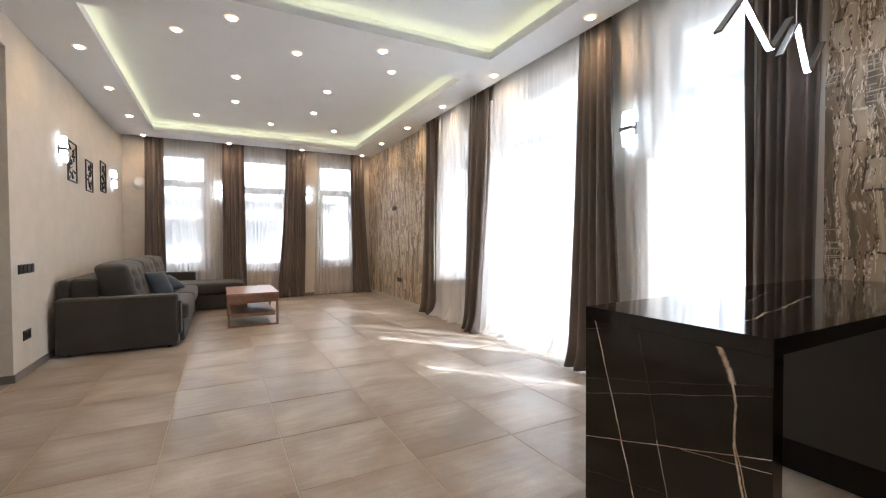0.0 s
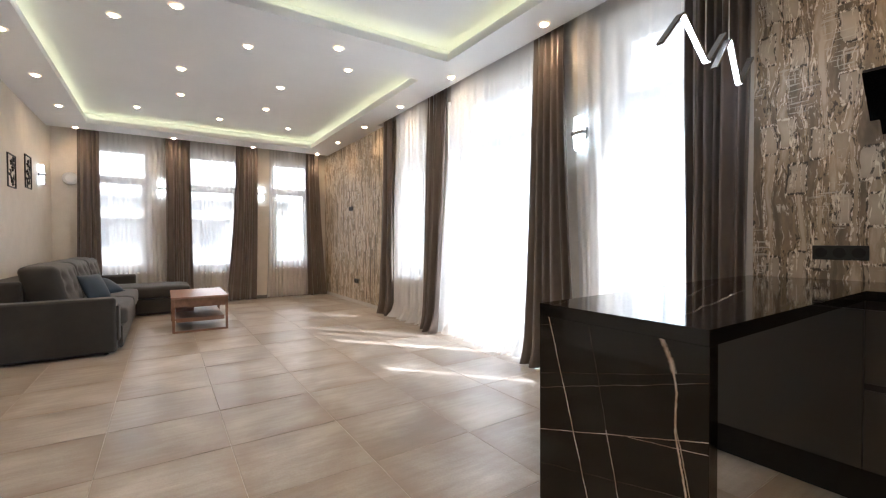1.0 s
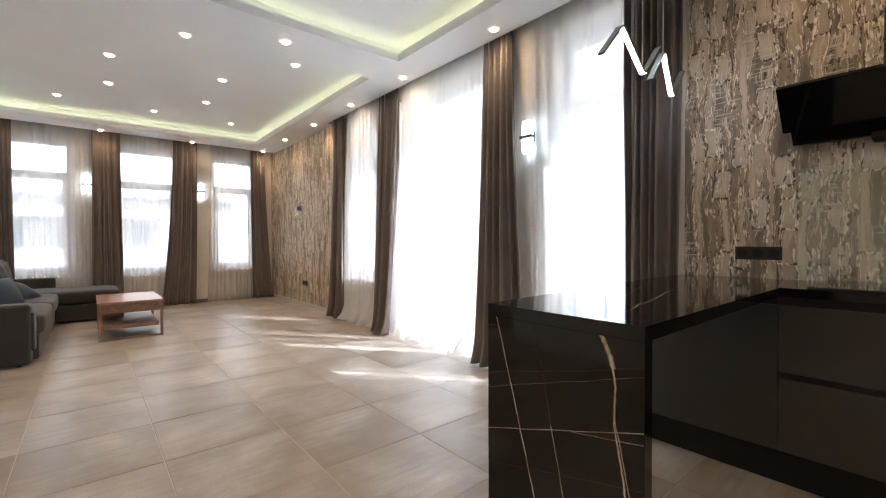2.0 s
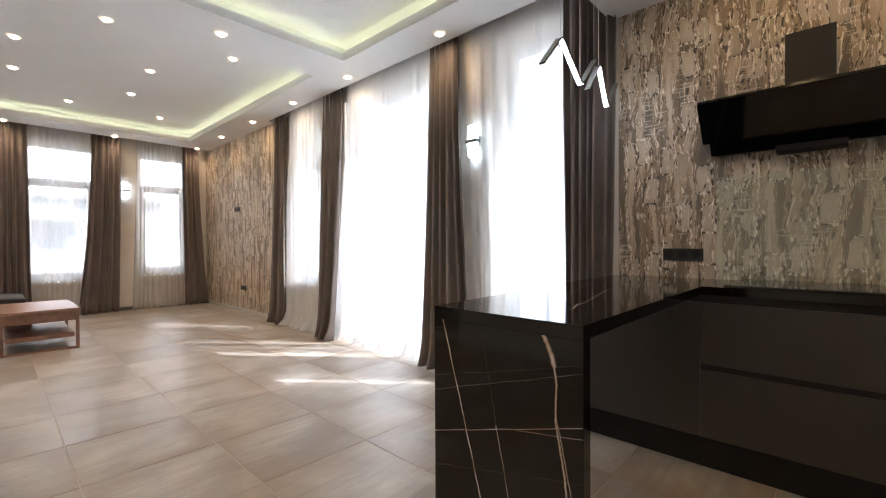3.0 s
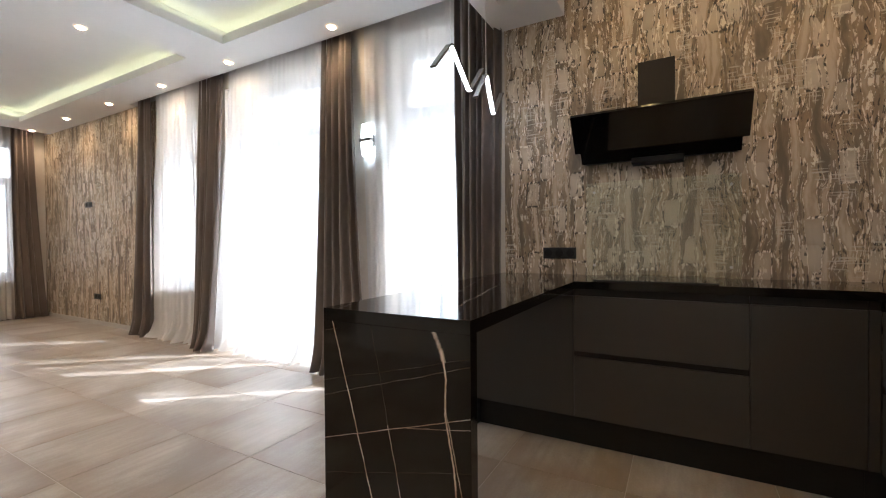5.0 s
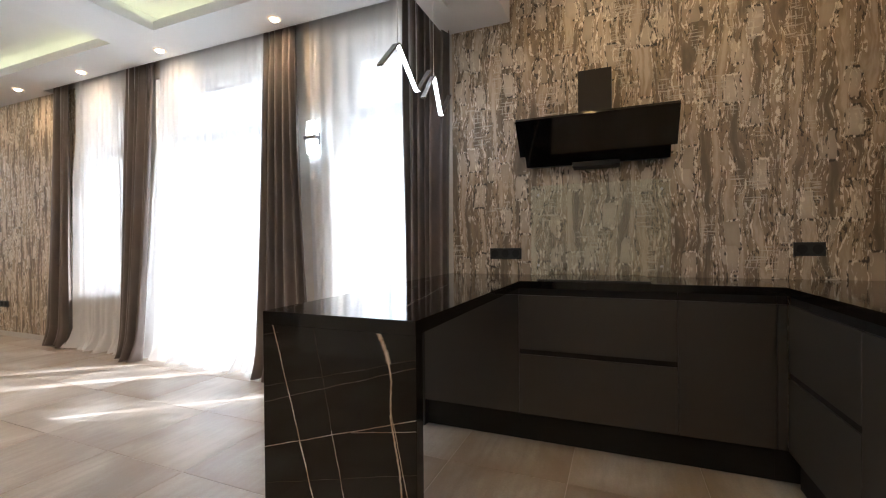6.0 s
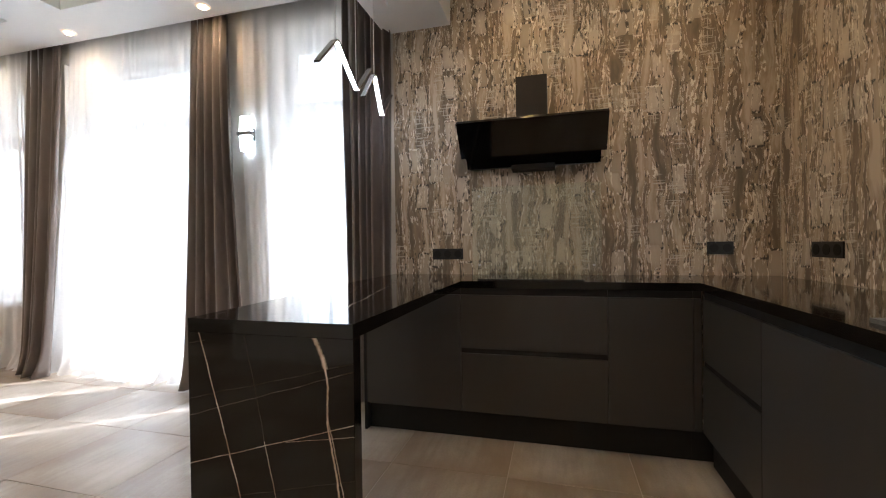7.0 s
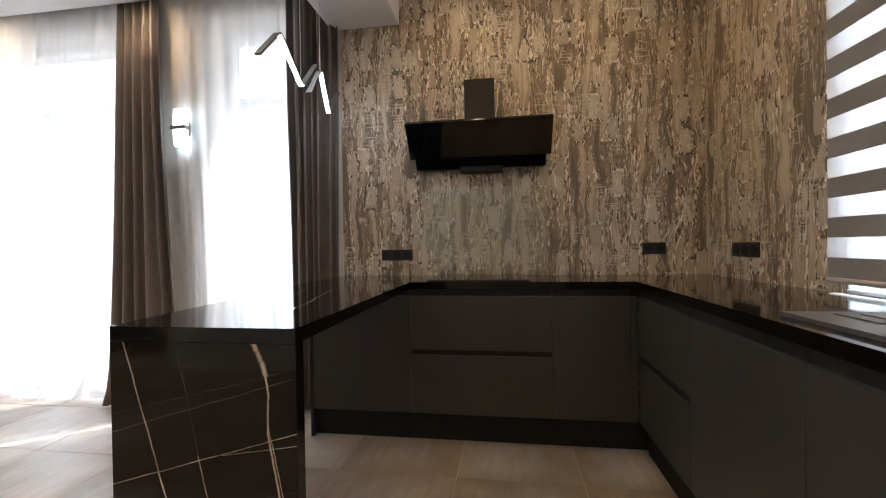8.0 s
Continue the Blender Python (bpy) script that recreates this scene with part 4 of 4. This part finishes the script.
def sofa():
    s = thing("corner_sofa", (-2.9, 4.5, 0), "dark grey upholstered corner sofa with tufted back cushions against the wall", "sofa")
    part("base", box(-3.5, -2.47, 2.99, 6.28, 0.03, 0.26, 0.02, 3), SOFA, s)
    part("chaise_base", box(-2.4695, -1.75, 5.36, 6.28, 0.03, 0.26, 0.02, 3), SOFA, s)
    part("armrest", box(-3.54, -2.51, 2.79, 2.985, 0.025, 0.578, 0.028, 4), SOFA, s)
    part("armrest_front_panel", box(-2.509, -2.485, 2.80, 2.975, 0.14, 0.50, 0.01, 2), SOFA, s)
    part("far_armrest", box(-3.54, -2.50, 6.285, 6.44, 0.025, 0.60, 0.028, 4), SOFA, s)
    part("back", box(-3.56, -3.475, 2.992, 6.28, 0.262, 0.755, 0.02, 4), SOFA, s)
    part("bolster", box(-3.465, -3.235, 3.0, 6.28, 0.455, 0.765, 0.035, 4), SOFA, s)
    for y0, y1 in ((2.995, 4.17), (4.175, 5.35)):
        part("seat_cushion", cushion(-3.47, -2.43, y0, y1, 0.262, 0.45, 0.018), SOFA, s, "", True)
    part("chaise_cushion", cushion(-3.47, -1.75, 5.355, 6.28, 0.262, 0.45, 0.012), SOFA, s, "", True)
    for y0, y1 in ((3.02, 4.02), (4.05, 5.02), (5.06, 6.02)):
        grid = [(a, b) for a in (-0.66, 0.0, 0.66) for b in (-0.1, 0.5)]
        part("back_cushion", cushion(-3.20, -2.90, y0, y1, 0.458, 0.90, 0.030, grid, 0.20, 18, 0.34), SOFA, s, "tufted dark grey back cushion", True)
    for x in (-3.45, -2.6):
        for y in (2.88, 6.2):
            part("foot", rod((x, y, 0.0), (x, y, 0.04), 0.02, 12), BLACK, s, "black plastic foot")


sofa()


def pillow(x, y, z, turn, tilt, size):
    bm = bmesh.new()
    n = 14
    grid = {}
    for side in (1, -1):
        for i in range(n + 1):
            for j in range(n + 1):
                a, b = 2 * i / n - 1, 2 * j / n - 1
                edge = (1 - a * a) * (1 - b * b)
                if edge < 1e-9 and (i, j, 1) in grid:
                    grid[i, j, side] = grid[i, j, 1]
                    continue
                pinch = 1 - 0.06 * (1 - abs(a * b))
                grid[i, j, side] = bm.verts.new((side * 0.07 * edge ** 0.55, a * size * pinch, b * size * pinch))
        for i in range(n):
            for j in range(n):
                bm.faces.new([grid[i, j, side], grid[i + 1, j, side], grid[i + 1, j + 1, side], grid[i, j + 1, side]])
    m = pose(x, y, z, 0, tilt, turn)
    bmesh.ops.transform(bm, matrix=m, verts=bm.verts)
    tagged(part("throw_pillow", bm, BLUE, None, "", True), "dark blue square throw pillow leaning on the sofa", "pillow", "blue pillows")


pillow(-2.78, 3.80, 0.61, -30, -26, 0.175)
pillow(-2.76, 4.62, 0.565, -35, -58, 0.17)


def coffee_table():
    t = thing("coffee_table", (-1.71, 4.1, 0), "reddish brown wooden coffee table with a drawer box and lower shelf", "coffee table")
    x0, x1, y0, y1 = -2.03, -1.39, 3.60, 4.66
    part("tabletop", box(x0, x1, y0, y1, 0.425, 0.45, 0.004), WOOD_TOP, t)
    part("drawer_box", box(x0 + 0.03, x1 - 0.03, y0 + 0.025, y1 - 0.03, 0.315, 0.4245, 0.003), WOOD, t)
    for x in (x0 + 0.008, x1 - 0.038):
        for y in (y0 + 0.01, y1 - 0.04):
            part("leg", box(x, x + 0.03, y, y + 0.03, 0.0245, 0.4245, 0.003), WOOD, t)
    for y in (y0 + 0.01, y1 - 0.04):
        part("foot_rail", box(x0 + 0.008, x1 - 0.008, y, y + 0.03, 0.0, 0.024, 0.003), WOOD, t)
    part("shelf", box(x0 + 0.05, x1 - 0.05, y0 + 0.052, y1 - 0.052, 0.155, 0.175, 0.003), WOOD, t)
    part("shelf_apron", box(x0 + 0.05, x1 - 0.05, y0 + 0.03, y0 + 0.05, 0.13, 0.18, 0.003), WOOD, t)
    part("side_tray", box(x0 + 0.06, x0 + 0.28, y1 - 0.35, y1 - 0.06, 0.1755, 0.235, 0.003), WOOD_TOP, t)


coffee_table()


def wall_picture(y0, y1, z0, z1, seed):
    rnd = random.Random(seed)
    p = thing("wall_picture", (WEST, (y0 + y1) / 2, z0), "slim black metal wall frame with black abstract brush strokes", "picture", "black framed pictures")
    w = 0.014
    for b in ((y0, y0 + w, z0, z1), (y1 - w, y1, z0, z1), (y0 + w, y1 - w, z0, z0 + w), (y0 + w, y1 - w, z1 - w, z1)):
        part("frame_bar", box(WEST + 0.001, WEST + 0.014, *b, 0.001), FRAME_BLACK, p)
    cy, h = (y0 + y1) / 2, z1 - z0
    for i in range(15):
        z = z0 + h * (0.12 + 0.76 * i / 14)
        y = cy + rnd.uniform(-0.3, 0.3) * (y1 - y0)
        a = rnd.uniform(-1.2, 1.2)
        r = rnd.uniform(0.03, 0.09)
        dy, dz = r * math.sin(a), r * math.cos(a)
        y_a, y_b = max(y0 + w, y - dy), min(y1 - w, y + dy)
        part("brush_stroke", rod((WEST + 0.006, y_a, z - dz * 0.6), (WEST + 0.006, y_b, z + dz * 0.6), rnd.uniform(0.006, 0.016), 6, 0.003), FRAME_BLACK, p)


wall_picture(3.56, 3.90, 1.84, 2.30, 1)
wall_picture(4.28, 4.61, 1.80, 2.20, 2)
wall_picture(5.03, 5.35, 1.87, 2.31, 3)


def wall_disc():
    d = thing("wall_vent", (-3.36, NORTH, 2.2), "round white vent cover on the beige end wall", "vent")
    part("cover", rod((-3.36, NORTH - 0.001, 2.2), (-3.36, NORTH - 0.03, 2.2), 0.105, 32, 0.095), PVC, d, "", True)
    part("centre_cap", rod((-3.36, NORTH - 0.031, 2.2), (-3.36, NORTH - 0.04, 2.2), 0.07, 32, 0.06), PVC, d)


wall_disc()

# ---- outside ----
HAZE = glow("bright_haze", (1.0, 1.0, 1.0), 0.9)
PALE_HAZE = glow("pale_haze", (0.93, 0.97, 1.0), 0.6)
structure("backdrop", box(-80, 80, 70, 70.5, -2, 70), PALE_HAZE, "bright hazy white sky far behind the houses", "sky")
structure("backdrop_east", box(75, 75.5, -70, 69, -2, 60), HAZE, "bright hazy white sky far beyond the tall windows", "sky")
structure("ground", box(-400, 400, -400, 400, -0.6, -0.35), GROUND, "pale paved ground outside the house", "ground")


# Unseen overhang, assumed: keeps the sun off the upper panes and shortens its streaks.
structure("roof_eave", box(EAST + 0.382, 1.83, SOUTH - 0.9, NORTH + 0.35, 3.10, 3.24, 0.01), HOUSE, "pale rendered roof overhang, unseen, assumed to shade the tall windows", "eave")


def neighbour(x0, x1, y0, y1, height):
    b = thing("neighbour_house", ((x0 + x1) / 2, y0, -0.35), "pale rendered neighbouring house with dark windows", "house")
    part("wall", box(x0, x1, y0, y1, -0.35, height), HOUSE, b)
    part("roof", box(x0 - 0.4, x1 + 0.4, y0 - 0.5, y1 + 0.4, height, height + 0.25, 0.03), ROOF, b)
    for k in range(int(height // 3)):
        for i in range(int((x1 - x0) // 2.6)):
            x, z = x0 + 0.8 + i * 2.6, 0.5 + k * 3.0
            win = part("window", box(x, x + 1.3, y0 - 0.03, y0 + 0.02, z, z + 1.5), HOUSE_GLASS, b, "dark window")
            part("window_frame", box(x - 0.06, x + 1.36, y0 - 0.05, y0 - 0.031, z - 0.1, z), PVC, win)
    for k in range(1, int(height // 3) + 1):
        part("balcony", box(x0 + 3, x1 - 3, y0 - 1.2, y0 - 0.001, k * 3.0 - 0.7, k * 3.0 - 0.5), HOUSE, b)
        for i in range(12):
            x = x0 + 3 + (x1 - x0 - 6) * i / 11
            part("railing_post", box(x - 0.03, x + 0.03, y0 - 1.19, y0 - 1.13, k * 3.0 - 0.5, k * 3.0 + 0.45), ROOF, b)


neighbour(-9, 4, 23, 30, 3.3)


def yard_wall():
    w = thing("yard_wall", (-3, 12, -0.35), "low pale yard wall outside the end windows", "fence")
    for i in range(8):
        part("panel", box(-9 + i * 1.6, -7.45 + i * 1.6, 12, 12.15, -0.35, 0.95, 0.01), HOUSE, w)


yard_wall()

# ---- floor ----
structure("floor", box(-5.2, EAST + 0.2, SOUTH - 0.02, NORTH + 0.02, -0.10, -0.0020), GROUT, "large matt taupe stone floor tiles with thin pale joints", "floor")
FLOOR = bpy.data.objects["floor"]


def tile_mesh(w, h):
    bm = bmesh.new()
    add_box(bm, 0, w, 0, h, -0.0055, 0.0, 0.0)
    top = [e for e in bm.edges if all(v.co.z > -0.001 for v in e.verts)]
    bmesh.ops.bevel(bm, geom=top, offset=0.0014, segments=1, affect="EDGES")
    mesh = bpy.data.meshes.new("floor_tile")
    bm.to_mesh(mesh)
    bm.free()
    mesh.materials.append(TILE)
    return mesh


SHAPES = {}
rnd = random.Random(7)
JOINT = 0.0014
for i in range(-9, 2):
    for j in range(-7, 12):
        x0, x1 = max(i * 0.6, -5.2) + JOINT, min(i * 0.6 + 0.6, EAST) - JOINT
        y0, y1 = max(j * 0.6, SOUTH) + JOINT, min(j * 0.6 + 0.6, NORTH) - JOINT
        if x1 - x0 < 0.02 or y1 - y0 < 0.02:
            continue
        key = (round(x1 - x0, 4), round(y1 - y0, 4))
        if key not in SHAPES:
            SHAPES[key] = tile_mesh(*key)
        tile = new("floor_tile", SHAPES[key])
        tile.parent = FLOOR
        rx, ry = rnd.uniform(-0.0018, 0.0018), rnd.uniform(-0.0018, 0.0018)
        tile.location = (x0, y0, (x1 - x0) / 2 * ry - (y1 - y0) / 2 * rx + rnd.uniform(-0.0003, 0.0003))
        tile.rotation_euler = (rx, ry, 0)
